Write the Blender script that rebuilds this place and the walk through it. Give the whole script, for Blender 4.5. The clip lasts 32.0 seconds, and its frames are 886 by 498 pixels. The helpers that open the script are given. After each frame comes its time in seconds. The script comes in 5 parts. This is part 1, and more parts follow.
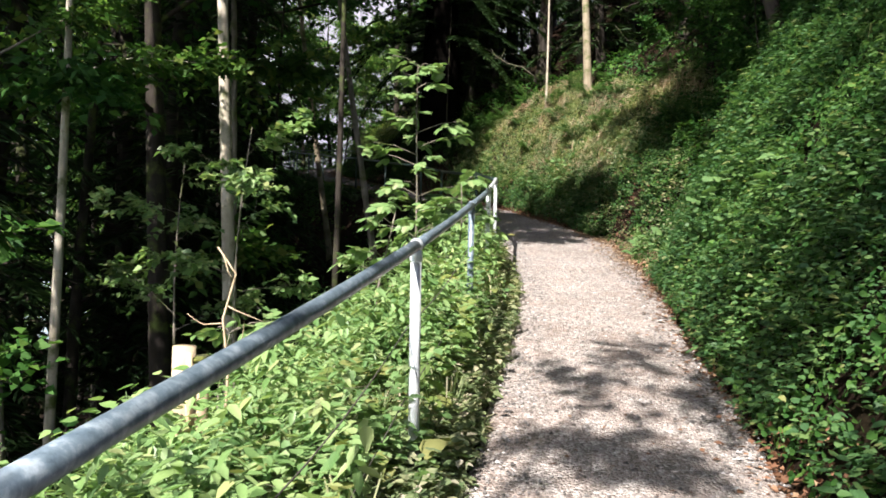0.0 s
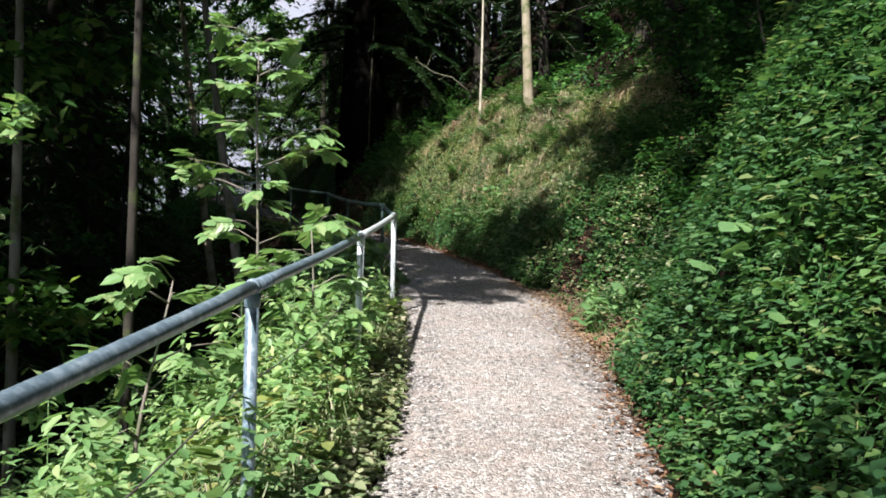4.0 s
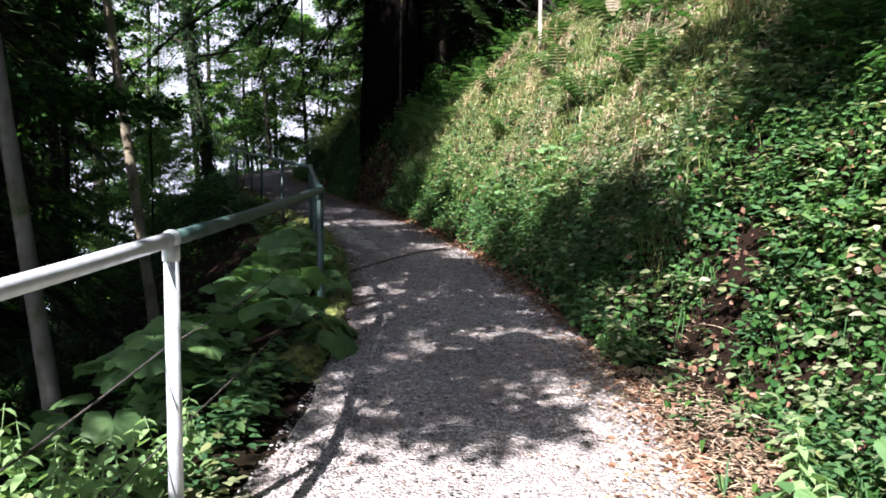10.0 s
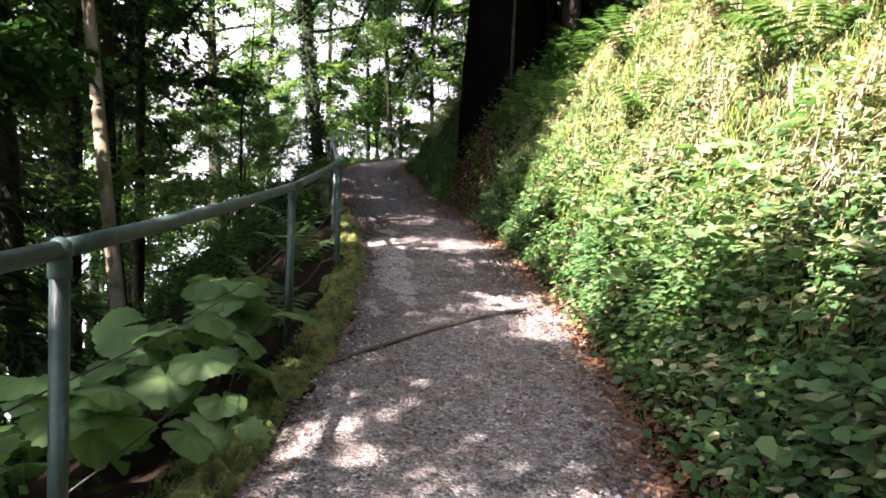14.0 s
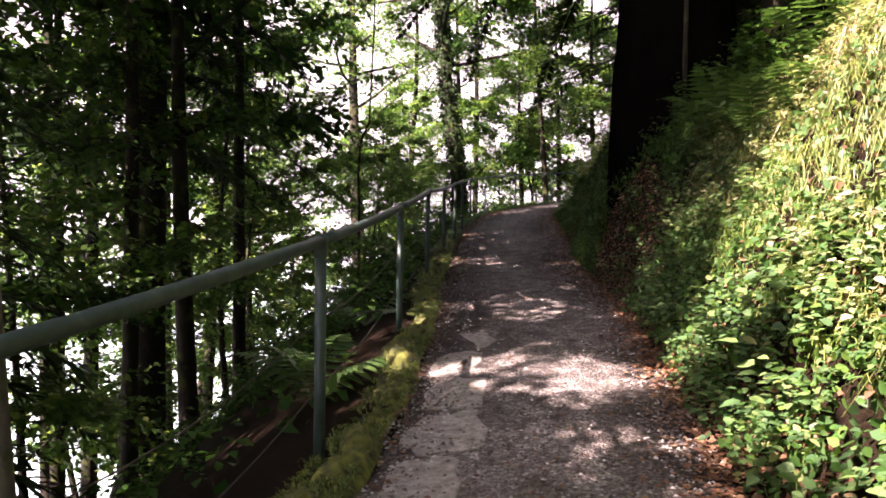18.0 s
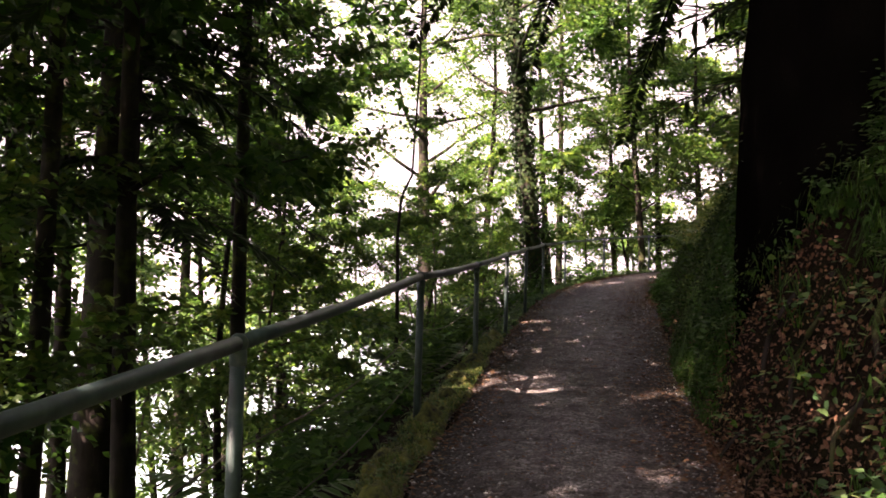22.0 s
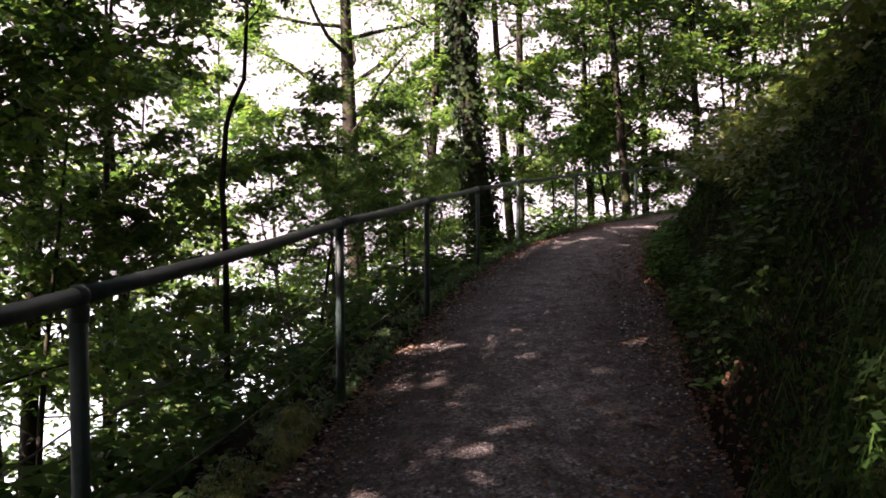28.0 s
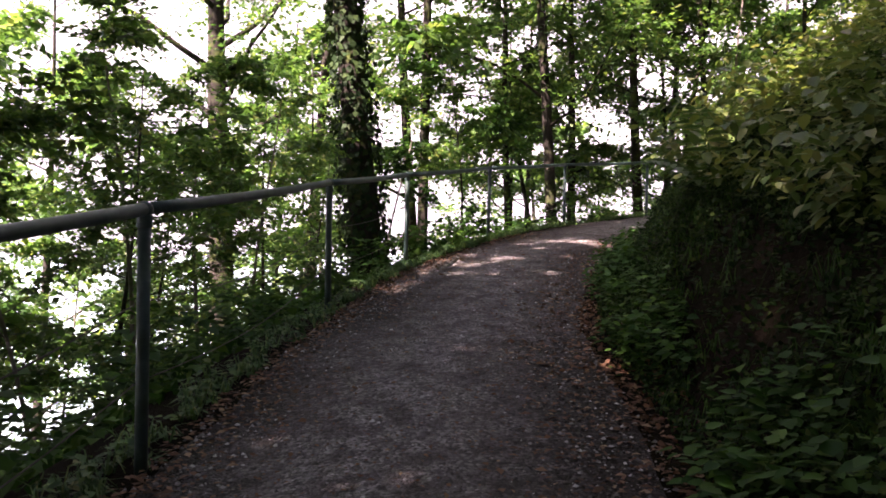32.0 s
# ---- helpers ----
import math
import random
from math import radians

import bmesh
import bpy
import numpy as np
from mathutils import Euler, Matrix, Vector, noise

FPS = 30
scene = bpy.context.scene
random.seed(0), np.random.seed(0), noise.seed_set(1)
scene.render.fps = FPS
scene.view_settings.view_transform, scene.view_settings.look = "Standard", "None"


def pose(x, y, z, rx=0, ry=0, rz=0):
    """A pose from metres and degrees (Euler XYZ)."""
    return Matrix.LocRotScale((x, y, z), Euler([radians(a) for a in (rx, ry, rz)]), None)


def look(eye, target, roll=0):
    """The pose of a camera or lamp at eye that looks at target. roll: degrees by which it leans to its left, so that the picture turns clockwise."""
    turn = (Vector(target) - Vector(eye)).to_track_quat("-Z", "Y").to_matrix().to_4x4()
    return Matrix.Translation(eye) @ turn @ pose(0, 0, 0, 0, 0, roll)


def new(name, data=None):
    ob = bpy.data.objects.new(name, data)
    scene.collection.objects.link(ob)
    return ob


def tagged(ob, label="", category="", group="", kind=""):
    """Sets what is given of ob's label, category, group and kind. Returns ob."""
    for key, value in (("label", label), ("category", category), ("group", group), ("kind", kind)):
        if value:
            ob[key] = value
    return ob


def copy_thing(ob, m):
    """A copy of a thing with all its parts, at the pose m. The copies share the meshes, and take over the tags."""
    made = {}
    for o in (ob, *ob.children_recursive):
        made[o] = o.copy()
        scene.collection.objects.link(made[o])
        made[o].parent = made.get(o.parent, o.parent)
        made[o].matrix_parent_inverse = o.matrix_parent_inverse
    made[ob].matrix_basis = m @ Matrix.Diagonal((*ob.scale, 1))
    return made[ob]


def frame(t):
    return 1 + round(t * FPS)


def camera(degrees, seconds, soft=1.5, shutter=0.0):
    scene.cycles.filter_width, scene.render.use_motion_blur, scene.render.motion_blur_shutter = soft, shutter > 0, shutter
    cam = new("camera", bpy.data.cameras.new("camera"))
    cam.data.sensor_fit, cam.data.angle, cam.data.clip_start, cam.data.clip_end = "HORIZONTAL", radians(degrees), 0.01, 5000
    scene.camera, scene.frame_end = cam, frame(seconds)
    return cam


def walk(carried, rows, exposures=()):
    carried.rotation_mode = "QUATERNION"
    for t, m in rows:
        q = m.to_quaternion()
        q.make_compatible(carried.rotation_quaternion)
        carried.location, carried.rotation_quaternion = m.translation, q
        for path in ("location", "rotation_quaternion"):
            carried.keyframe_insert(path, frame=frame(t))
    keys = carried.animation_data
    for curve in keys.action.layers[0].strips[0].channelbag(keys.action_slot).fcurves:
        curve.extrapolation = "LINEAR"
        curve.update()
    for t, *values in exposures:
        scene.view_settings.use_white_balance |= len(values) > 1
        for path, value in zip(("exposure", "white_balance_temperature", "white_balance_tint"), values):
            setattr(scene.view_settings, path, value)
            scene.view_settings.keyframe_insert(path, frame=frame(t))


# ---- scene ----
cam = camera(58.7, 32.0, soft=1.75)
METRES, EYE, TILT, LEAN, TURN = 35.0, 1.514, -1.77, -1.3, 0.0
ROWS = [
    (0.0, 0.0, 0.0, 0.0, 0.0, 0.0, -0.0),
    (0.5, 0.004, 0.0129, 0.0012, -3.79, -0.05, 0.79),
    (1.0, 0.0065, 0.0262, 0.0033, -5.24, -0.49, 1.02),
    (1.5, 0.0083, 0.0402, 0.0049, -7.45, -0.15, 0.87),
    (2.0, 0.0118, 0.0547, 0.006, -5.39, -0.86, 2.34),
    (2.5, 0.0147, 0.0678, 0.007, -4.11, -1.03, 0.81),
    (3.0, 0.0175, 0.0821, 0.0092, -5.9, -0.99, 1.06),
    (3.5, 0.0214, 0.0964, 0.0114, -4.11, -0.76, 1.21),
    (4.0, 0.0241, 0.1105, 0.0131, -3.79, 1.88, -0.03),
    (4.5, 0.0271, 0.125, 0.0145, -2.71, 1.47, 1.28),
    (6.5, 0.0357, 0.1832, 0.0222, -0.69, 0.78, 0.47),
    (7.0, 0.0398, 0.1984, 0.0241, 0.92, 3.65, 1.51),
    (7.5, 0.0432, 0.2135, 0.0248, 2.11, 3.03, 1.22),
    (8.0, 0.0465, 0.229, 0.0268, 2.08, 1.99, 0.52),
    (8.5, 0.0505, 0.2441, 0.029, 4.4, 0.67, 1.3),
    (9.0, 0.0526, 0.2593, 0.03, 1.19, -0.19, 1.02),
    (9.5, 0.0557, 0.275, 0.0312, 2.08, -0.93, 2.42),
    (10.0, 0.0593, 0.2908, 0.032, 3.11, -0.45, 1.31),
    (10.5, 0.0614, 0.3067, 0.0343, 3.35, -2.12, 2.38),
    (11.0, 0.0633, 0.3229, 0.0371, 7.0, -1.49, 2.84),
    (11.5, 0.0639, 0.3383, 0.0391, 7.41, 0.12, 1.62),
    (12.0, 0.0653, 0.3532, 0.0409, 10.6, 1.89, 1.72),
    (12.5, 0.0682, 0.3708, 0.0409, 10.63, -1.33, 0.38),
    (13.0, 0.069, 0.3861, 0.0429, 11.26, -0.75, 1.03),
    (13.5, 0.069, 0.4024, 0.045, 14.26, -2.23, 0.62),
    (14.0, 0.0672, 0.419, 0.0474, 13.63, -1.22, -1.23),
    (14.5, 0.0647, 0.4349, 0.049, 19.6, -0.74, -0.08),
    (15.0, 0.0607, 0.4516, 0.0511, 18.38, -1.57, -1.98),
    (15.5, 0.0574, 0.4666, 0.0534, 17.37, 0.37, 0.91),
    (17.5, 0.0513, 0.5299, 0.0615, 18.31, 0.4, -1.74),
    (18.0, 0.0483, 0.5431, 0.063, 26.12, 1.63, -0.37),
    (18.5, 0.0455, 0.5592, 0.066, 27.37, 1.79, -0.84),
    (19.0, 0.0408, 0.5724, 0.0688, 25.07, 1.83, -0.05),
    (19.5, 0.037, 0.5864, 0.0716, 31.0, 4.91, 0.05),
    (20.0, 0.0316, 0.6012, 0.0736, 28.25, 6.76, 0.02),
    (20.5, 0.0275, 0.6167, 0.0748, 31.11, 5.92, -0.28),
    (21.0, 0.0229, 0.6327, 0.0766, 30.85, 5.1, -0.97),
    (21.5, 0.0173, 0.6486, 0.0797, 30.92, 6.37, -0.49),
    (22.0, 0.0128, 0.6638, 0.0818, 33.19, 5.83, -1.35),
    (22.5, 0.0082, 0.6775, 0.0842, 32.85, 4.82, -2.58),
    (23.0, 0.0051, 0.6924, 0.0839, 37.02, 5.99, -2.87),
    (23.5, 0.0005, 0.7071, 0.0895, 35.56, 6.92, -2.7),
    (24.0, -0.006, 0.723, 0.091, 33.89, 5.94, -1.32),
    (24.5, -0.0098, 0.7372, 0.0931, 34.92, 2.8, -1.45),
    (26.5, -0.04, 0.7979, 0.0996, 31.72, 3.72, -0.46),
    (27.0, -0.0453, 0.813, 0.1028, 32.82, 4.2, 1.49),
    (27.5, -0.049, 0.8256, 0.1044, 30.05, 2.3, 1.56),
    (28.0, -0.0514, 0.8384, 0.105, 31.91, 1.39, 0.63),
    (28.5, -0.0571, 0.8524, 0.1074, 28.22, 2.16, -0.43),
    (29.0, -0.063, 0.866, 0.1084, 30.09, 3.67, -0.22),
    (29.5, -0.0689, 0.8811, 0.1115, 32.04, 2.12, 0.67),
    (30.0, -0.0736, 0.8953, 0.1127, 28.21, 0.75, 0.84),
    (30.5, -0.0791, 0.9105, 0.1139, 28.09, -0.61, 1.84),
    (31.0, -0.0854, 0.9247, 0.1152, 25.69, 0.7, 1.31),
    (31.5, -0.091, 0.939, 0.1165, 27.59, 1.29, 1.2),
    (32.0, -0.0969, 0.9545, 0.1186, 25.84, 0.79, -0.89),
]
EXPOSURES = [(0, 1.9, 6300, 17), (2, 2.0, 6150, 16), (4, 1.7, 5900, 13), (7, 1.75, 5800, 15), (8, 1.95, 5750, 20), (9, 2.48, 5800, 25), (11, 2.45, 5750, 15), (12, 2.9, 5700, 9), (13, 3.4, 6000, 18), (14, 3.7, 6450, 30), (15, 3.5, 6900, 38), (18, 3.4, 7200, 42), (21, 3.5, 7800, 42), (24, 3.0, 7600, 43), (28, 2.85, 7200, 44), (32, 3.35, 7000, 43)]
walk(cam, [(t, pose(0, 0, EYE, TILT, LEAN, TURN) @ pose(METRES * x, METRES * y, METRES * z, 90 + pitch, roll, yaw)) for t, x, y, z, yaw, pitch, roll in ROWS], EXPOSURES)

# ---- world and sun ----
SUN_FROM = Vector((-0.41, -0.81, 1.0)).normalized()
world = bpy.data.worlds.new("world")
scene.world = world
world.use_nodes = True
wn = world.node_tree.nodes
sky = wn.new("ShaderNodeTexSky")
sky.sky_type = "NISHITA"
sky.sun_disc = False
sky.sun_elevation = math.asin(SUN_FROM.z)
sky.sun_rotation = math.atan2(SUN_FROM.x, SUN_FROM.y)
sky.air_density, sky.dust_density, sky.ozone_density = 0.75, 1.8, 0.4
wn["Background"].inputs["Strength"].default_value = 0.095
world.node_tree.links.new(sky.outputs[0], wn["Background"].inputs["Color"])
sun = new("sun", bpy.data.lights.new("sun", "SUN"))
sun.data.energy, sun.data.angle, sun.data.color = 5.0, radians(0.55), (1.0, 0.93, 0.82)
sun.matrix_world = look(SUN_FROM * 60, (0, 0, 0))


# ---- materials ----
def material(name, rough=0.8, metal=0.0):
    m = bpy.data.materials.new(name)
    m.use_nodes = True
    b = m.node_tree.nodes["Principled BSDF"]
    b.inputs["Roughness"].default_value, b.inputs["Metallic"].default_value = rough, metal
    return m, m.node_tree.nodes, m.node_tree.links, b


def ramp(nodes, links, source, stops):
    r = nodes.new("ShaderNodeValToRGB")
    e = r.color_ramp.elements
    while len(e) < len(stops):
        e.new(0.5)
    for el, (p, c) in zip(e, stops):
        el.position, el.color = p, (*c, 1)
    links.new(source, r.inputs[0])
    return r.outputs[0]


def noise_node(nodes, links, scale, detail=4.0, rough=0.6, kind="ShaderNodeTexNoise", stretch=None):
    co = nodes.new("ShaderNodeTexCoord").outputs["Object"]
    if stretch:
        mp = nodes.new("ShaderNodeMapping")
        mp.inputs["Scale"].default_value = stretch
        links.new(co, mp.inputs[0])
        co = mp.outputs[0]
    n = nodes.new(kind)
    n.inputs["Scale"].default_value = scale
    if kind == "ShaderNodeTexNoise":
        n.inputs["Detail"].default_value, n.inputs["Roughness"].default_value = detail, rough
    links.new(co, n.inputs["Vector"])
    return n


def mix(nodes, links, fac, a, b, blend="MIX"):
    x = nodes.new("ShaderNodeMix")
    x.data_type, x.blend_type = "RGBA", blend
    for sock, v in ((x.inputs[0], fac), (x.inputs[6], a), (x.inputs[7], b)):
        if isinstance(v, (int, float)):
            sock.default_value = v
        elif isinstance(v, tuple):
            sock.default_value = (*v, 1)
        else:
            links.new(v, sock)
    return x.outputs[2]


def bump(nodes, links, bsdf, height, strength, distance):
    b = nodes.new("ShaderNodeBump")
    b.inputs["Strength"].default_value, b.inputs["Distance"].default_value = strength, distance
    links.new(height, b.inputs["Height"])
    links.new(b.outputs[0], bsdf.inputs["Normal"])


def leaf_material(name, stops, through_light=0.35, gloss=0.45, shine=0.3):
    """Foliage: every leaf its own tone, with patches at a larger scale, and light that shines through."""
    m, n, l, b = material(name, gloss)
    geo = n.new("ShaderNodeNewGeometry")
    tone = ramp(n, l, geo.outputs["Random Per Island"], stops)
    big = noise_node(n, l, 0.55, 3)
    patch = ramp(n, l, big.outputs["Fac"], [(0.35, (0.75, 0.8, 0.8)), (0.65, (1.2, 1.15, 1.0))])
    col = mix(n, l, 1.0, tone, patch, "MULTIPLY")
    l.new(col, b.inputs["Base Color"])
    b.inputs["Specular IOR Level"].default_value = shine
    tr = n.new("ShaderNodeBsdfTranslucent")
    l.new(mix(n, l, 1.0, col, (1.22, 1.3, 0.78), "MULTIPLY"), tr.inputs["Color"])
    ms = n.new("ShaderNodeMixShader")
    ms.inputs[0].default_value = through_light
    l.new(b.outputs[0], ms.inputs[1])
    l.new(tr.outputs[0], ms.inputs[2])
    l.new(ms.outputs[0], n["Material Output"].inputs["Surface"])
    return m


def bark_material(name, stops, moss=0.0, scale=9.0, sheen=0.12):
    m, n, l, b = material(name, 0.95)
    b.inputs["Specular IOR Level"].default_value = sheen
    fine = noise_node(n, l, scale, 6, 0.7, stretch=(1, 1, 0.18))
    col = ramp(n, l, fine.outputs["Fac"], stops)
    blot = noise_node(n, l, 2.2, 4)
    col = mix(n, l, ramp(n, l, blot.outputs["Fac"], [(0.42, (0, 0, 0)), (0.62, (0.6, 0.6, 0.6))]), col, stops[-1][1])
    if moss:
        mo = noise_node(n, l, 3.1, 5)
        col = mix(n, l, ramp(n, l, mo.outputs["Fac"], [(0.6 - moss * 0.3, (0, 0, 0)), (0.75 - moss * 0.3, (1, 1, 1))]), col, (0.055, 0.075, 0.02))
    l.new(col, b.inputs["Base Color"])
    bump(n, l, b, fine.outputs["Fac"], 0.7, 0.02)
    return m


LEAF_FRESH = leaf_material("leaf_fresh", [(0.0, (0.035, 0.09, 0.025)), (0.5, (0.065, 0.14, 0.036)), (0.85, (0.105, 0.19, 0.050)), (1.0, (0.18, 0.22, 0.070))], 0.55)
LEAF_WEED = leaf_material("leaf_weed", [(0.0, (0.08, 0.16, 0.055)), (0.5, (0.15, 0.25, 0.10)), (0.85, (0.22, 0.31, 0.14)), (1.0, (0.26, 0.30, 0.14))], 0.38, 0.4)
# Paler, yellower leaf copy: some of the sunlight is put into its tone
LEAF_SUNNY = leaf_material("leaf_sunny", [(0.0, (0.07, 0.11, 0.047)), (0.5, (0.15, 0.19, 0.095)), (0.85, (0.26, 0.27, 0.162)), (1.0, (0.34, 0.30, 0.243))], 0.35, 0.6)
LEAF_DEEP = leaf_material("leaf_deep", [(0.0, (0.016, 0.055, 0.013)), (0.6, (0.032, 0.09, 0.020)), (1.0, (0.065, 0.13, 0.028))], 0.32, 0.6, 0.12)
# Darkened leaf copy: the far bank's shade is put into its colour
LEAF_SHADED = leaf_material("leaf_shaded", [(0.0, (0.009, 0.024, 0.009)), (0.6, (0.019, 0.042, 0.013)), (1.0, (0.05, 0.08, 0.02))], 0.2, 0.6, 0.05)
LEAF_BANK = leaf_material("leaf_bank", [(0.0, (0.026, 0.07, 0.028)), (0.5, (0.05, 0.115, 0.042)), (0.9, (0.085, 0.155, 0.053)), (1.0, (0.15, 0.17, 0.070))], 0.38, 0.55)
LEAF_YELLOW = leaf_material("leaf_yellow", [(0.0, (0.06, 0.11, 0.028)), (0.6, (0.12, 0.17, 0.049)), (1.0, (0.22, 0.22, 0.084))], 0.38)
LEAF_BLADE = leaf_material("grass_blade", [(0.0, (0.10, 0.15, 0.057)), (0.4, (0.17, 0.22, 0.095)), (0.75, (0.29, 0.30, 0.17)), (1.0, (0.46, 0.43, 0.31))], 0.4, 0.7)
LEAF_BROAD = leaf_material("broad_leaf", [(0.0, (0.06, 0.135, 0.05)), (0.7, (0.11, 0.20, 0.075)), (1.0, (0.19, 0.27, 0.115))], 0.42, 0.55)
LEAF_FERN = leaf_material("fern", [(0.0, (0.04, 0.10, 0.028)), (1.0, (0.08, 0.15, 0.042))], 0.35)
NEEDLES = leaf_material("needles", [(0.0, (0.012, 0.03, 0.012)), (0.7, (0.022, 0.045, 0.016)), (1.0, (0.035, 0.06, 0.02))], 0.12, 0.6, 0.1)
LITTER = leaf_material("dry_leaf", [(0.0, (0.075, 0.04, 0.024)), (0.5, (0.13, 0.066, 0.042)), (0.85, (0.19, 0.105, 0.068)), (1.0, (0.29, 0.20, 0.135))], 0.1, 0.7, 0.15)
STRAW = leaf_material("pale_straw", [(0.0, (0.14, 0.09, 0.06)), (0.5, (0.28, 0.20, 0.14)), (1.0, (0.46, 0.37, 0.27))], 0.1, 0.7)
BARK_PALE = bark_material("pale_bark", [(0.2, (0.16, 0.14, 0.11)), (0.5, (0.30, 0.27, 0.21)), (0.8, (0.42, 0.39, 0.32))], 0.25)
BARK_DARK = bark_material("dark_bark", [(0.2, (0.008, 0.007, 0.006)), (0.5, (0.02, 0.017, 0.014)), (0.8, (0.04, 0.035, 0.029))], 0.25)
# Near-black: deep shade on the big spruce trunk is put into its colour
BARK_SHADED = bark_material("shaded_bark", [(0.2, (0.0012, 0.0011, 0.001)), (0.5, (0.0024, 0.0021, 0.0019)), (0.8, (0.0045, 0.004, 0.0034))], 0, 12, 0.0)
BARK_GREY = bark_material("grey_bark", [(0.2, (0.06, 0.052, 0.042)), (0.5, (0.13, 0.115, 0.095)), (0.8, (0.20, 0.18, 0.15))], 0.35)
BARK_TAN = bark_material("tan_bark", [(0.2, (0.09, 0.073, 0.05)), (0.5, (0.17, 0.145, 0.10)), (0.8, (0.26, 0.23, 0.165))], 0.3)
DEAD_WOOD = bark_material("dead_wood", [(0.2, (0.18, 0.13, 0.08)), (0.5, (0.33, 0.25, 0.16)), (0.8, (0.48, 0.40, 0.29))])


def ground_material():
    m, n, l, b = material("forest_soil", 0.95)
    b.inputs["Specular IOR Level"].default_value = 0.05
    a = noise_node(n, l, 1.3, 6)
    f = noise_node(n, l, 26, 5, 0.75)
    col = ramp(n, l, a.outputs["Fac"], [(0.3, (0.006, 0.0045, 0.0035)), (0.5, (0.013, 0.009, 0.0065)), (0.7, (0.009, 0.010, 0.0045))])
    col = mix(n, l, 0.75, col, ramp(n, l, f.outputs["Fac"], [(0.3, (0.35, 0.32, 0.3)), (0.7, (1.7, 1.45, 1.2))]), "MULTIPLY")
    l.new(col, b.inputs["Base Color"])
    bump(n, l, b, f.outputs["Fac"], 0.9, 0.05)
    return m


def path_material():
    m, n, l, b = material("trodden_gravel", 0.92)
    b.inputs["Specular IOR Level"].default_value = 0.2
    grit = noise_node(n, l, 62, 3, kind="ShaderNodeTexVoronoi")
    spots = ramp(n, l, grit.outputs["Color"], [(0.0, (0.035, 0.032, 0.03)), (0.3, (0.10, 0.094, 0.09)), (0.65, (0.21, 0.202, 0.196)), (0.85, (0.30, 0.29, 0.28)), (1.0, (0.5, 0.485, 0.47))])
    dirt = noise_node(n, l, 0.9, 6, 0.65)
    soil = ramp(n, l, dirt.outputs["Fac"], [(0.35, (0.12, 0.085, 0.07)), (0.65, (0.21, 0.175, 0.16))])
    wear = noise_node(n, l, 4.5, 5)
    f = ramp(n, l, wear.outputs["Fac"], [(0.4, (0.45, 0.45, 0.45)), (0.6, (0.95, 0.95, 0.95))])
    col = mix(n, l, ramp(n, l, wear.outputs["Fac"], [(0.4, (0.32, 0.32, 0.32)), (0.6, (0.72, 0.72, 0.72))]), soil, spots)
    # open stretch: limestone grit plus painted sunlight; under spruces: dark humus plus painted shade
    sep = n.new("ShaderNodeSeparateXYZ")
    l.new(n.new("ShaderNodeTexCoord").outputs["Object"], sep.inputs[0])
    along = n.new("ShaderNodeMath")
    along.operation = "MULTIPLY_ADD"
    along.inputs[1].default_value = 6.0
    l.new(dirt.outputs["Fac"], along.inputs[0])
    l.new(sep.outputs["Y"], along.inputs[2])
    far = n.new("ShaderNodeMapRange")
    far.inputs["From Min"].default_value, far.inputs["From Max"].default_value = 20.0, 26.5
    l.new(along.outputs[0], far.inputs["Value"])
    humus_shade = mix(n, l, f, (0.034, 0.026, 0.023), mix(n, l, 1.0, spots, (0.3, 0.27, 0.26), "MULTIPLY"))
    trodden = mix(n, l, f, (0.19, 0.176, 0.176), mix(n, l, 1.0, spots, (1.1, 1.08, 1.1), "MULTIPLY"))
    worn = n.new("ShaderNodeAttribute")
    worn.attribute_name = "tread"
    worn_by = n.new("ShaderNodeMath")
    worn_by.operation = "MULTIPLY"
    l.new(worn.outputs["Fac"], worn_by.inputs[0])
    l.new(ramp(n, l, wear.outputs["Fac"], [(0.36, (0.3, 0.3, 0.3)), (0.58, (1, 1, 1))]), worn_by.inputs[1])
    humus_shade = mix(n, l, worn_by.outputs[0], humus_shade, trodden)
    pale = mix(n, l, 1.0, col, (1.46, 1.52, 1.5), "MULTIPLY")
    col = mix(n, l, far.outputs[0], pale, humus_shade)
    fine = noise_node(n, l, 160, 3, 0.8)
    col = mix(n, l, 0.6, col, ramp(n, l, fine.outputs["Fac"], [(0.3, (0.6, 0.58, 0.56)), (0.7, (1.35, 1.35, 1.35))]), "MULTIPLY")
    mott = noise_node(n, l, 17, 5, 0.7)
    col = mix(n, l, 0.8, col, ramp(n, l, mott.outputs["Fac"], [(0.32, (0.5, 0.46, 0.44)), (0.5, (1.0, 0.98, 0.96)), (0.68, (1.45, 1.42, 1.4))]), "MULTIPLY")
    l.new(col, b.inputs["Base Color"])
    h = n.new("ShaderNodeMath")
    h.operation = "SUBTRACT"
    h.inputs[0].default_value = 1.0
    l.new(grit.outputs["Distance"], h.inputs[1])
    bump(n, l, b, h.outputs[0], 1.0, 0.02)
    return m


def plain(name, stops, scale, rough=0.8, metal=0.0, relief=0.3, depth=0.01):
    m, n, l, b = material(name, rough, metal)
    a = noise_node(n, l, scale, 6, 0.65)
    l.new(ramp(n, l, a.outputs["Fac"], stops), b.inputs["Base Color"])
    bump(n, l, b, a.outputs["Fac"], relief, depth)
    return m


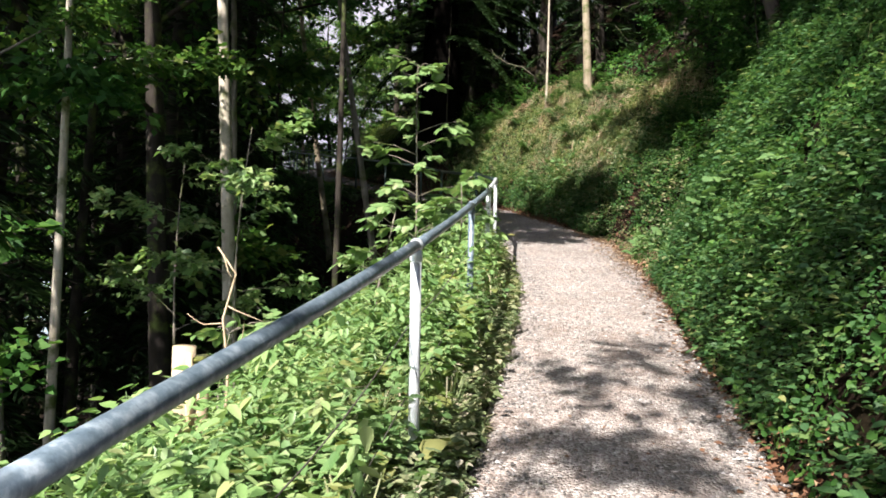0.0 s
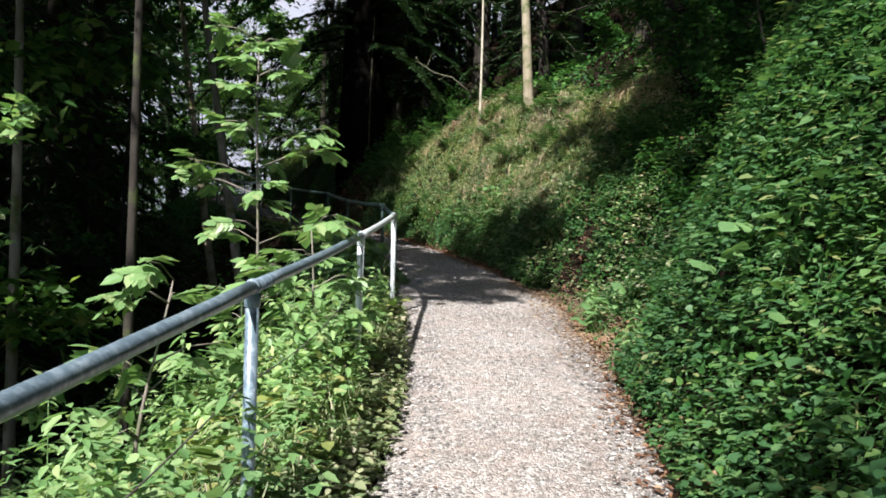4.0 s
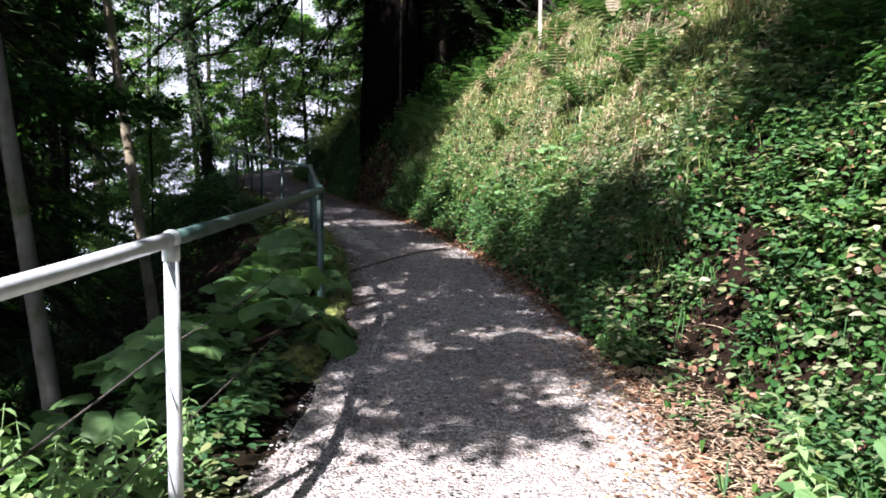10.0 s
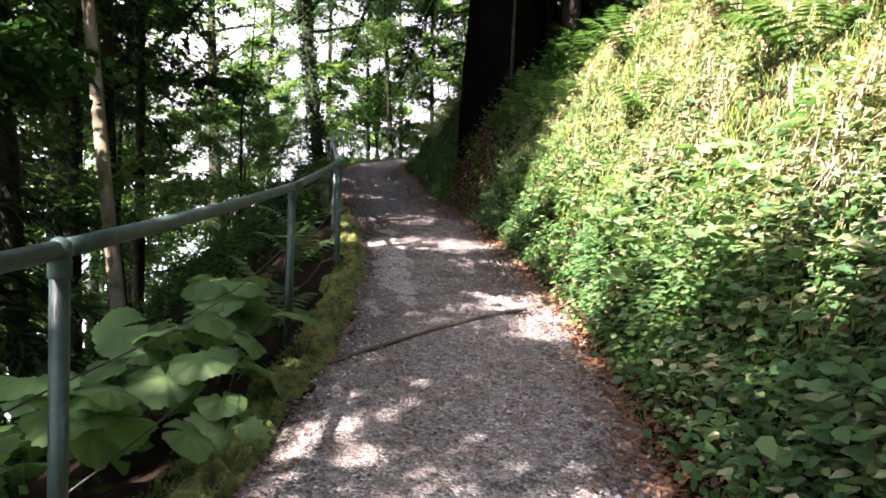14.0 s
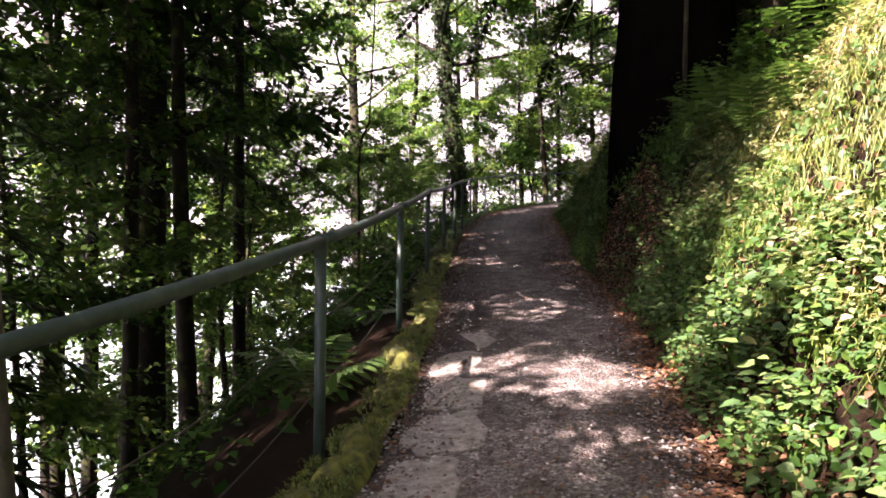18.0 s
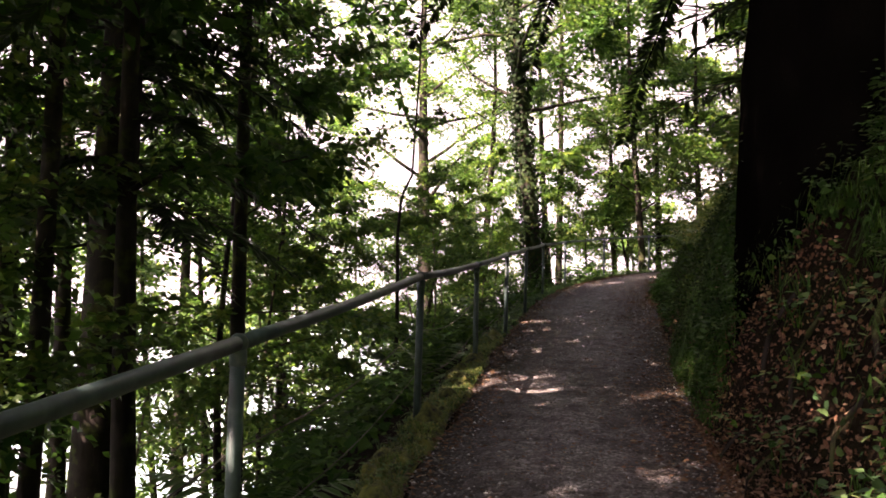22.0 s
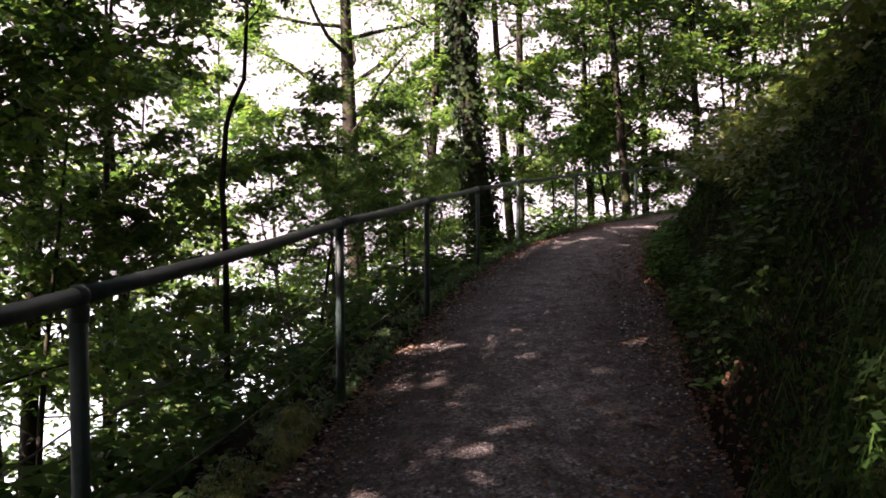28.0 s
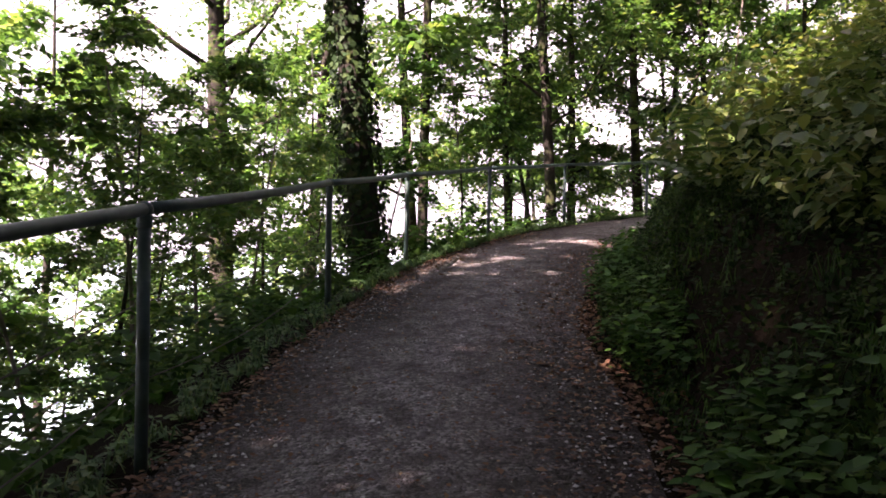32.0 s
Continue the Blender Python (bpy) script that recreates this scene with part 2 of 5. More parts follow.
SOIL = ground_material()
GRAVEL = path_material()
MOSS = plain("moss", [(0.36, (0.012, 0.014, 0.006)), (0.52, (0.085, 0.1, 0.019)), (0.7, (0.17, 0.17, 0.03))], 13, 1.0, relief=1.0, depth=0.04)
CONCRETE = plain("worn_concrete", [(0.3, (0.11, 0.098, 0.085)), (0.5, (0.23, 0.215, 0.195)), (0.7, (0.37, 0.35, 0.325))], 16, 0.95, relief=0.9, depth=0.02)
PEBBLE, _n, _l, _b = material("pebble", 0.85)
_l.new(ramp(_n, _l, _n.new("ShaderNodeNewGeometry").outputs["Random Per Island"], [(0, (0.035, 0.032, 0.03)), (0.5, (0.12, 0.112, 0.105)), (0.85, (0.24, 0.23, 0.22)), (1, (0.46, 0.45, 0.43))]), _b.inputs["Base Color"])
GALV = plain("galvanised_steel", [(0.3, (0.36, 0.40, 0.41)), (0.6, (0.52, 0.56, 0.57)), (0.8, (0.62, 0.65, 0.65))], 14, 0.42, 0.35, 0.08, 0.003)
TUBE_PAINT = plain("blue_grey_paint", [(0.3, (0.05, 0.075, 0.095)), (0.5, (0.105, 0.145, 0.175)), (0.72, (0.25, 0.30, 0.33))], 24, 0.36, 0.2, 0.15, 0.003)
GREEN_PAINT = plain("green_paint", [(0.3, (0.012, 0.03, 0.026)), (0.55, (0.028, 0.06, 0.052)), (0.75, (0.07, 0.105, 0.092))], 9, 0.5, 0.0, 0.15, 0.003)
WIRE = plain("steel_wire", [(0.3, (0.03, 0.026, 0.022)), (0.7, (0.09, 0.08, 0.07))], 20, 0.7, 0.4)
RUST = plain("rusted_bar", [(0.3, (0.04, 0.033, 0.028)), (0.7, (0.11, 0.085, 0.065))], 18, 0.8, 0.2)
CUT_WOOD = plain("cut_wood", [(0.3, (0.42, 0.30, 0.16)), (0.6, (0.58, 0.45, 0.27)), (0.8, (0.68, 0.57, 0.38))], 12, 0.8)
WATER, _n, _l, _b = material("lake_water", 0.12)
_b.inputs["Base Color"].default_value = (0.24, 0.34, 0.36, 1)
_w = noise_node(_n, _l, 1.6, 4, 0.6)
bump(_n, _l, _b, _w.outputs["Fac"], 0.35, 0.12)

# ---- plan: path edges and heights along y ----
Z_AT = ((-40, -3.2), (-9.5, -0.95), (0, -0.09), (5.94, 0.43), (10.4, 0.85), (19.4, 1.75), (24.8, 2.32), (28.5, 2.70), (34.1, 3.26), (42.4, 4.12), (47.3, 4.68), (56.8, 5.6), (80, 7.6), (200, 14))
LEFT_AT = ((-40, -6.5), (-9.5, -1.95), (0, -0.5), (3.9, 0.11), (5.7, 0.39), (7.7, 0.7), (9.9, 0.93), (12.7, 0.97), (15, 0.95), (16.6, 0.9), (18, 0.66), (19.6, 0.4), (21.4, -0.09), (23.1, -0.61), (24.7, -1.28), (25.9, -1.76), (27.7, -2.65), (30, -3.6), (32.1, -4.6), (34.1, -5.35), (35.8, -6.05), (37.3, -6.65), (39, -7.25), (42.1, -8.1), (45.4, -8.25), (47.6, -7.85), (50.3, -6.9), (54, -5), (60, -1), (80, 14), (200, 100))
RIGHT_AT = ((-40, -4.7), (-9.5, -0.2), (0, 1.2), (3.9, 1.78), (5.6, 2.06), (7.6, 2.32), (9.8, 2.72), (12.3, 2.93), (13.9, 3.07), (15.6, 2.95), (17.1, 2.74), (18.3, 2.55), (19.6, 2.23), (20.8, 1.93), (22.3, 1.47), (24.6, 0.71), (25.8, 0.28), (28.1, -0.64), (29.7, -1.32), (31.5, -2.08), (33.6, -2.76), (35, -3.36), (36.9, -3.95), (39.4, -5.1), (40.9, -5.5), (43.3, -6.0), (45.4, -5.9), (48.2, -5.4), (50.3, -4.6), (54, -2.6), (60, 1.4), (80, 16.5), (200, 103))
BANK_AT = ((0, 0), (0.12, 0.12), (0.5, 0.72), (1.0, 1.45), (1.9, 2.3), (2.6, 2.75), (4, 3.6), (8, 6.0), (20, 13), (60, 34), (200, 80), (900, 160))
DROP_AT = ((0, 0), (0.35, -0.03), (0.8, -0.22), (1.6, -0.75), (3, -1.8), (6, -4.4), (12, -9.2), (20, -15), (30, -21), (60, -26), (900, -40))


def table(pairs, v):
    a = np.array(pairs, float)
    return np.interp(v, a[:, 0], a[:, 1])


def smooth(pairs, v):
    return (table(pairs, v - 0.8) + table(pairs, v - 0.4) + 2 * table(pairs, v) + table(pairs, v + 0.4) + table(pairs, v + 0.8)) / 6


def wave(x, y):
    """Gentle unevenness of the forest floor."""
    return 0.5 * np.sin(x * 1.7 + 1.3 * np.sin(y * 0.9)) + 0.3 * np.sin(y * 2.3 + x * 0.8 + 1) + 0.2 * np.sin(x * 4.1 - y * 3.3)


def path_z(x, y):
    lo, hi = smooth(LEFT_AT, y), smooth(RIGHT_AT, y)
    u = np.clip((x - lo) / (hi - lo), 0, 1)
    return smooth(Z_AT, y) + 0.05 * (1 - (2 * u - 1) ** 2) - 0.03


def ground_z(x, y):
    x, y = np.asarray(x, float), np.asarray(y, float)
    lo, hi = smooth(LEFT_AT, y), smooth(RIGHT_AT, y)
    d, e = np.maximum(lo - x, 0), np.maximum(x - hi - np.interp(y, (34, 37, 41, 44, 47, 51), (0, 0.2, 0.26, 0.36, 0.36, 0)) - 0.7 * np.interp(y, (10.2, 11.8, 14.4, 16.4), (0, 1, 1, 0)), 0)
    out = np.maximum(d, e)
    flat = smooth(Z_AT, np.minimum(y, 90))
    uneven = 1 + 0.08 * np.sin(y * 0.8) + 0.05 * np.sin(y * 2.1 + 1) - 0.2 * np.exp(-(((y - 27.6) / 1.3) ** 2)) * np.clip((e - 0.8) / 0.8, 0, 1)
    uneven = uneven + 0.34 * np.exp(-(((y - 22.6) / 3.4) ** 2)) * np.interp(e, (0.3, 1.2, 1.9, 4.5), (0, 1, 1, 0))
    uneven = uneven - 0.22 * np.clip((y - 34) / 4, 0, 1) * np.clip((e - 0.2) / 0.6, 0, 1)
    uneven = uneven + 0.55 * np.interp(y, (-4, 2, 9.5, 12.5), (0, 1, 1, 0)) * np.interp(e, (0.0, 0.5, 2.8, 6), (0.4, 1, 1, 0.3))
    scarp = 0.55 * np.clip((y - 27) / 2, 0, 1) * np.interp(y, (33, 37), (1, 0.2)) * np.clip(e / 0.6, 0, 1)
    hollow = 0.22 * np.clip((y - 33) / 2, 0, 1) * np.clip((45 - y) / 3, 0, 1) * (np.interp(e, (0, 0.3, 0.6, 1.2, 2.5), (0, -0.25, 0.5, 0.5, 0)))
    mound = 0.85 * np.exp(-(((y - 30.0) / 1.2) ** 2)) * np.interp(e, (0.0, 0.3, 0.9, 1.9), (0, 1, 0.85, 0))
    return flat + mound + table(DROP_AT, d) + table(BANK_AT, e) * uneven + scarp + hollow + wave(x, y) * np.minimum(out, 2) * 0.09 - 0.03


# ---- mesh helpers ----
class Builder:
    """Collects points and faces; each kind of face in one array."""

    def __init__(self):
        self.points, self.faces, self.count = [], [], 0

    def add(self, points, faces):
        points = np.asarray(points, float).reshape(-1, 3)
        self.points.append(points)
        self.faces += [[i + self.count for i in f] for f in faces]
        self.count += len(points)

    def mesh(self, name, mat, soft=True):
        me = bpy.data.meshes.new(name)
        me.from_pydata(np.concatenate(self.points).tolist(), [], self.faces)
        me.materials.append(mat)
        if soft:
            me.shade_smooth()
        return me


def quads_mesh(name, points, quads, mat, soft=False):
    me = bpy.data.meshes.new(name)
    points, quads = np.asarray(points, np.float32), np.asarray(quads, np.int32)
    me.vertices.add(len(points))
    me.vertices.foreach_set("co", points.ravel())
    k = quads.shape[1]
    me.loops.add(quads.size)
    me.loops.foreach_set("vertex_index", quads.ravel())
    me.polygons.add(len(quads))
    me.polygons.foreach_set("loop_start", np.arange(0, quads.size, k, dtype=np.int32))
    me.update(calc_edges=True)
    me.validate()
    me.materials.append(mat)
    if soft:
        me.shade_smooth()
    return me


def thing(name, label, category, group="", kind="", at=(0, 0, 0)):
    ob = new(name)
    ob.location = at
    ob.empty_display_size = 0.1
    return tagged(ob, label, category, group, kind)


def part(name, me, parent=None, label=""):
    ob = new(name, me)
    ob.parent = parent
    return tagged(ob, label)


def tube(b, line, radii, sides=8, closed=True):
    """A tapered round bar along a line of points."""
    line = np.asarray(line, float)
    n = len(line)
    radii = np.broadcast_to(np.asarray(radii, float), (n,))
    way = np.gradient(line, axis=0)
    way /= np.linalg.norm(way, axis=1, keepdims=True) + 1e-9
    ref = np.where(np.abs(way[:, 2:]) > 0.9, [[1.0, 0, 0]], [[0, 0, 1.0]])
    u = np.cross(way, ref)
    u /= np.linalg.norm(u, axis=1, keepdims=True) + 1e-9
    w = np.cross(way, u)
    a = np.linspace(0, 2 * np.pi, sides, endpoint=False)
    pts = line[:, None] + radii[:, None, None] * (np.cos(a)[None, :, None] * u[:, None] + np.sin(a)[None, :, None] * w[:, None])
    faces = [[i * sides + j, i * sides + (j + 1) % sides, (i + 1) * sides + (j + 1) % sides, (i + 1) * sides + j] for i in range(n - 1) for j in range(sides)]
    if closed:
        faces += [list(range(sides))[::-1], list(range((n - 1) * sides, n * sides))]
    b.add(pts.reshape(-1, 3), faces)


def unit(v):
    return v / (np.linalg.norm(v, axis=-1, keepdims=True) + 1e-9)


def leaves(base, axis, up, length, width, shape="ovate", curl=0.18):
    """Points and quads of many leaves: base point, axis, upper side, length and width of each."""
    axis = unit(axis)
    side = unit(np.cross(axis, up))
    nor = np.cross(side, axis)
    L, W = length[:, None], width[:, None]
    if shape == "kite":
        pts = np.stack([base, base + axis * L * 0.45 + side * W * 0.5 + nor * W * curl, base + axis * L - nor * L * curl * 0.6, base + axis * L * 0.45 - side * W * 0.5 + nor * W * curl], 1)
        q = np.arange(len(base))[:, None] * 4 + np.array([[0, 1, 2, 3]])
        return pts.reshape(-1, 3), q
    mid = [base, base + axis * L * 0.55 - nor * L * curl * 0.15, base + axis * L - nor * L * curl]
    r1, r2 = base + axis * L * 0.22 + side * W * 0.46 + nor * W * curl * 0.25, base + axis * L * 0.6 + side * W * 0.4 + nor * W * curl * 0.2 - nor * L * curl * 0.25
    l1, l2 = base + axis * L * 0.22 - side * W * 0.46 + nor * W * curl * 0.25, base + axis * L * 0.6 - side * W * 0.4 + nor * W * curl * 0.2 - nor * L * curl * 0.25
    pts = np.stack([mid[0], r1, r2, mid[2], l2, l1], 1)
    q = (np.arange(len(base))[:, None, None] * 6 + np.array([[[0, 1, 2, 3], [0, 3, 4, 5]]])).reshape(-1, 4)
    return pts.reshape(-1, 3), q


def joined(sets):
    pts, qs, n = [], [], 0
    for p, q in sets:
        pts.append(p)
        qs.append(q + n)
        n += len(p)
    return np.concatenate(pts), np.concatenate(qs)


def plants(rng, x, y, height, per, size, spread=0.5, lean=(0.0, 0.0), shape="ovate", droop=0.35, lift=0.0, slim=0.62):
    """Leafy weeds: a stem at each x, y with leaves all the way up it."""
    n = len(x)
    z = ground_z(x, y) + lift
    e = 0.1
    slope = np.stack([-(ground_z(x + e, y) - z + lift) / e, -(ground_z(x, y + e) - z + lift) / e, np.ones(n)], 1)
    stem = unit(unit(slope) * 0.5 + np.array([lean[0], lean[1], 0.7]) + rng.normal(0, 0.22, (n, 3)))
    t = rng.random((n, per)) ** 0.7
    a = rng.random((n, 1)) * 6.28 + np.arange(per)[None] * 2.4
    h = height[:, None] * t
    out = np.stack([np.cos(a), np.sin(a), np.zeros_like(a)], -1)
    base = np.stack([x, y, z], 1)[:, None] + stem[:, None] * h[..., None] + out * (spread * size * (0.3 + rng.random((n, per))))[..., None]
    ax = out + np.array([0, 0, 1.0]) * (0.35 - droop * rng.random((n, per)) * 2)[..., None] + rng.normal(0, 0.15, (n, per, 3))
    up = np.array([0, 0, 1.0]) + 0.45 * unit(slope)[:, None] + rng.normal(0, 0.25, (n, per, 3))
    ln = size * (0.6 + 0.7 * rng.random((n, per)))
    return leaves(base.reshape(-1, 3), ax.reshape(-1, 3), up.reshape(-1, 3), ln.ravel(), ln.ravel() * slim * (1 + 0.45 * rng.random(n * per)), shape)


def blades(rng, x, y, length, per, width=0.008, lift=0.0, fall=0.7):
    """Grass: narrow bent blades in tufts, each of two quads."""
    n = len(x)
    base = np.stack([x, y, ground_z(x, y) + lift], 1).repeat(per, 0)
    k = n * per
    a = rng.random(k) * 6.28
    out = np.stack([np.cos(a), np.sin(a), np.zeros(k)], 1)
    ln = length * (0.5 + 0.8 * rng.random(k))[:, None]
    side = np.stack([-np.sin(a), np.cos(a), np.zeros(k)], 1) * width
    base = base + out * 0.03 * rng.random(k)[:, None]
    m = base + (out * 0.35 + np.array([0, 0, 0.8])) * ln * 0.55
    tip = m + (out * 0.8 + np.array([0, 0, 1.0]) * (0.3 - fall * rng.random(k)[:, None] * 1.6)) * ln * 0.5
    pts = np.stack([base - side, base + side, m + side * 0.8, m - side * 0.8, tip + side * 0.15, tip - side * 0.15], 1)
    q = (np.arange(k)[:, None, None] * 6 + np.array([[[0, 1, 2, 3], [3, 2, 4, 5]]])).reshape(-1, 4)
    return pts.reshape(-1, 3), q

# ---- ground, path, lake ----
rows = np.concatenate([np.arange(-120, -12, 6.0), np.arange(-12, 56, 0.25), np.arange(56, 130, 6.0)])
down = np.concatenate([np.arange(0, 2.4, 0.15), np.arange(2.4, 8, 0.5), np.arange(8, 34, 2), [40, 60, 120, 400, 900]])
rise = np.concatenate([np.arange(0, 2.8, 0.14), np.arange(2.8, 8, 0.5), np.arange(8, 40, 2.5), [60, 120, 400, 900]])
gx = []
for yy in rows:
    lo, hi = float(smooth(LEFT_AT, yy)), float(smooth(RIGHT_AT, yy))
    gx.append(np.concatenate([lo - down[::-1], np.linspace(lo, hi, 10)[1:-1], hi + rise]))
gx = np.array(gx)
gy = np.repeat(rows[:, None], gx.shape[1], 1)
gz = ground_z(gx, gy)
on_path = (gx > smooth(LEFT_AT, gy) + 0.02) & (gx < smooth(RIGHT_AT, gy) - 0.02)
gz = np.where(on_path, gz - 0.06, gz)
nr, nc = gx.shape
idx = np.arange(nr * nc).reshape(nr, nc)
cells = np.stack([idx[:-1, :-1], idx[:-1, 1:], idx[1:, 1:], idx[1:, :-1]], -1).reshape(-1, 4)
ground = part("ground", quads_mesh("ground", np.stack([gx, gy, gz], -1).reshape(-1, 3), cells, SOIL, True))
tagged(ground, "brown forest soil on a steep wooded slope", "ground", kind="structure")

py = np.arange(-40, 62, 0.2)
k = 15
edge_l = smooth(LEFT_AT, py) - 0.05 + 0.05 * np.sin(py * 3.1) + 0.03 * np.sin(py * 7.7)
edge_r = smooth(RIGHT_AT, py) + 0.08 + 0.06 * np.sin(py * 2.3 + 1) + 0.03 * np.sin(py * 6.1)
px = edge_l[:, None] + (edge_r - edge_l)[:, None] * np.linspace(0, 1, k)[None]
pyy = np.repeat(py[:, None], k, 1)
pz = path_z(px, pyy) + 0.004 * np.sin(px * 9 + pyy * 5) + 0.006 * np.sin(pyy * 2.7 + px * 3)
pz[:, 0] -= 0.03
pz[:, -1] -= 0.03
ids = np.arange(len(py) * k).reshape(len(py), k)
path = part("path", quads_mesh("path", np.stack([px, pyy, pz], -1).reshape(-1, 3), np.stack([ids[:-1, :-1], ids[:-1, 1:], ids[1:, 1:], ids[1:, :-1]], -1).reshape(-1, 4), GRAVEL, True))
tread = np.clip(1.25 - np.abs(np.linspace(-1, 1, k)[None] + 0.16 * np.sin(pyy * 0.9) + 0.1 * np.sin(pyy * 2.3 + 1)) * 1.55, 0, 1)
tread_at = path.data.attributes.new("tread", "FLOAT", "POINT")
tread_at.data.foreach_set("value", tread.astype(np.float32).ravel())
tagged(path, "trodden grey gravel footpath climbing along a slope", "path", kind="structure")

lake = part("water", quads_mesh("water", [(-4000, -4000, -14), (10, -4000, -14), (10, 4000, -14), (-4000, 4000, -14)], [[0, 1, 2, 3]], WATER))
tagged(lake, "pale shining lake water below the trees", "lake", kind="structure")

# Added glowing screen in place of bright white sky; it also lights the slope
sky_glow_m, _n, _l, _b = material("sky_glow", 1.0)
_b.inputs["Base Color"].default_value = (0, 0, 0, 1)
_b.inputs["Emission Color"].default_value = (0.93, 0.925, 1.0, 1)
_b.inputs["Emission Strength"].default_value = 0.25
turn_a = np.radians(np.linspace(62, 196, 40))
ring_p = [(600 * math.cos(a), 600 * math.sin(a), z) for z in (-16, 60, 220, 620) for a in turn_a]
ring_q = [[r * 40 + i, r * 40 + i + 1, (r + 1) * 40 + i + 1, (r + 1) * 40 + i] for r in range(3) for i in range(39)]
tagged(part("backdrop", quads_mesh("backdrop", ring_p, ring_q, sky_glow_m, True)), "glowing white screen in place of the sky over the lake", "sky", kind="structure")

# ---- handrail ----
POSTS = ((-2.60, -1.15, 1.10), (1.06, -0.65, 1.10), (4.05, -0.135, 1.14), (7.24, 0.26, 1.15), (10.36, 0.59, 1.14), (13.15, 0.86, 1.16), (16.69, 0.69, 1.12), (19.94, -0.06, 1.05), (22.38, -0.66, 1.10), (25.40, -1.89, 1.10), (28.42, -3.16, 1.15), (30.95, -4.16, 1.12), (33.43, -5.13, 1.15), (36.10, -6.19, 1.15), (39.51, -7.52, 1.14), (42.44, -8.31, 1.13), (45.67, -8.51, 1.11), (48.20, -8.00, 1.10), (50.50, -6.90, 1.10), (53.0, -5.6, 1.10))
rail = thing("handrail", "weathered tubular steel handrail on posts along the path edge", "handrail")
tops = [Vector((x, y, float(smooth(Z_AT, y)) + h)) for y, x, h in POSTS]


def ball(name, at, radius, mat, parent):
    bm = bmesh.new()
    bmesh.ops.create_uvsphere(bm, u_segments=14, v_segments=10, radius=radius, matrix=Matrix.Translation(at))
    me = bpy.data.meshes.new(name)
    bm.to_mesh(me)
    bm.free()
    me.materials.append(mat)
    me.shade_smooth()
    return part(name, me, parent)


for i, top in enumerate(tops):
    bare = i < 6
    mat = TUBE_PAINT if i == 3 else GALV if bare else GREEN_PAINT
    lean = 0.012 * math.sin(i * 2.1)
    b = Builder()
    tube(b, [(top.x - lean, top.y + lean * 0.6, top.z - 1.4), (top.x, top.y, top.z)], 0.029, 14)
    post = part("post", b.mesh("post", mat), rail, "blue-grey painted post" if i == 3 else "pale galvanised post" if bare else "green painted post")
    b = Builder()
    tube(b, [(top.x, top.y, top.z - 0.085), (top.x, top.y, top.z - 0.08), (top.x, top.y, top.z - 0.03), (top.x, top.y, top.z - 0.025)], [0.030, 0.034, 0.034, 0.031], 14)
    part("collar", b.mesh("collar", mat), post)
    ball("joint", top, 0.038, mat, rail)
    if i:
        p = tops[i - 1]
        line = [tuple(p.lerp(top, j / 8) + Vector((0, 0, -0.012 * math.sin(math.pi * j / 8)))) for j in range(9)]
        b = Builder()
        tube(b, line, 0.030, 16)
        # Tube 5 takes the pale steel: bright sunlight is put into its colour
        part("rail_tube", b.mesh("rail_tube", TUBE_PAINT if i < 5 else mat), rail, "blue-grey painted tube" if i < 5 else "galvanised tube, paler for the sunlight on it" if bare else "green painted tube")
        for frac in (0.42, 0.78):
            b = Builder()
            tube(b, [tuple(p.lerp(top, j / 8) + Vector((-0.034, 0, -frac - (0.05 + 0.03 * (i % 3)) * math.sin(math.pi * j / 8)))) for j in range(9)], 0.0035, 6)
            part("wire", b.mesh("wire", WIRE), rail, "thin sagging steel wire")


# ---- trees ----
def limb_line(rng, start, way, length, n=6, rise=0.15, wander=0.12):
    pts, p, d = [np.array(start, float)], np.array(start, float), np.array(way, float)
    for _ in range(n - 1):
        d = unit(d + rng.normal(0, wander, 3) + np.array([0, 0, rise / n]))
        p = p + d * length / (n - 1)
        pts.append(p)
    return np.array(pts)


def trunk_line(rng, height, lean, curve, n=9):
    t = np.linspace(0, 1, n)
    ph = rng.random() * 6
    return np.stack([lean[0] * t + curve * np.sin(t * 4 + ph) - curve * math.sin(ph), lean[1] * t + curve * np.cos(t * 3.1 + ph) - curve * math.cos(ph), t * height], 1)


FAN = 12


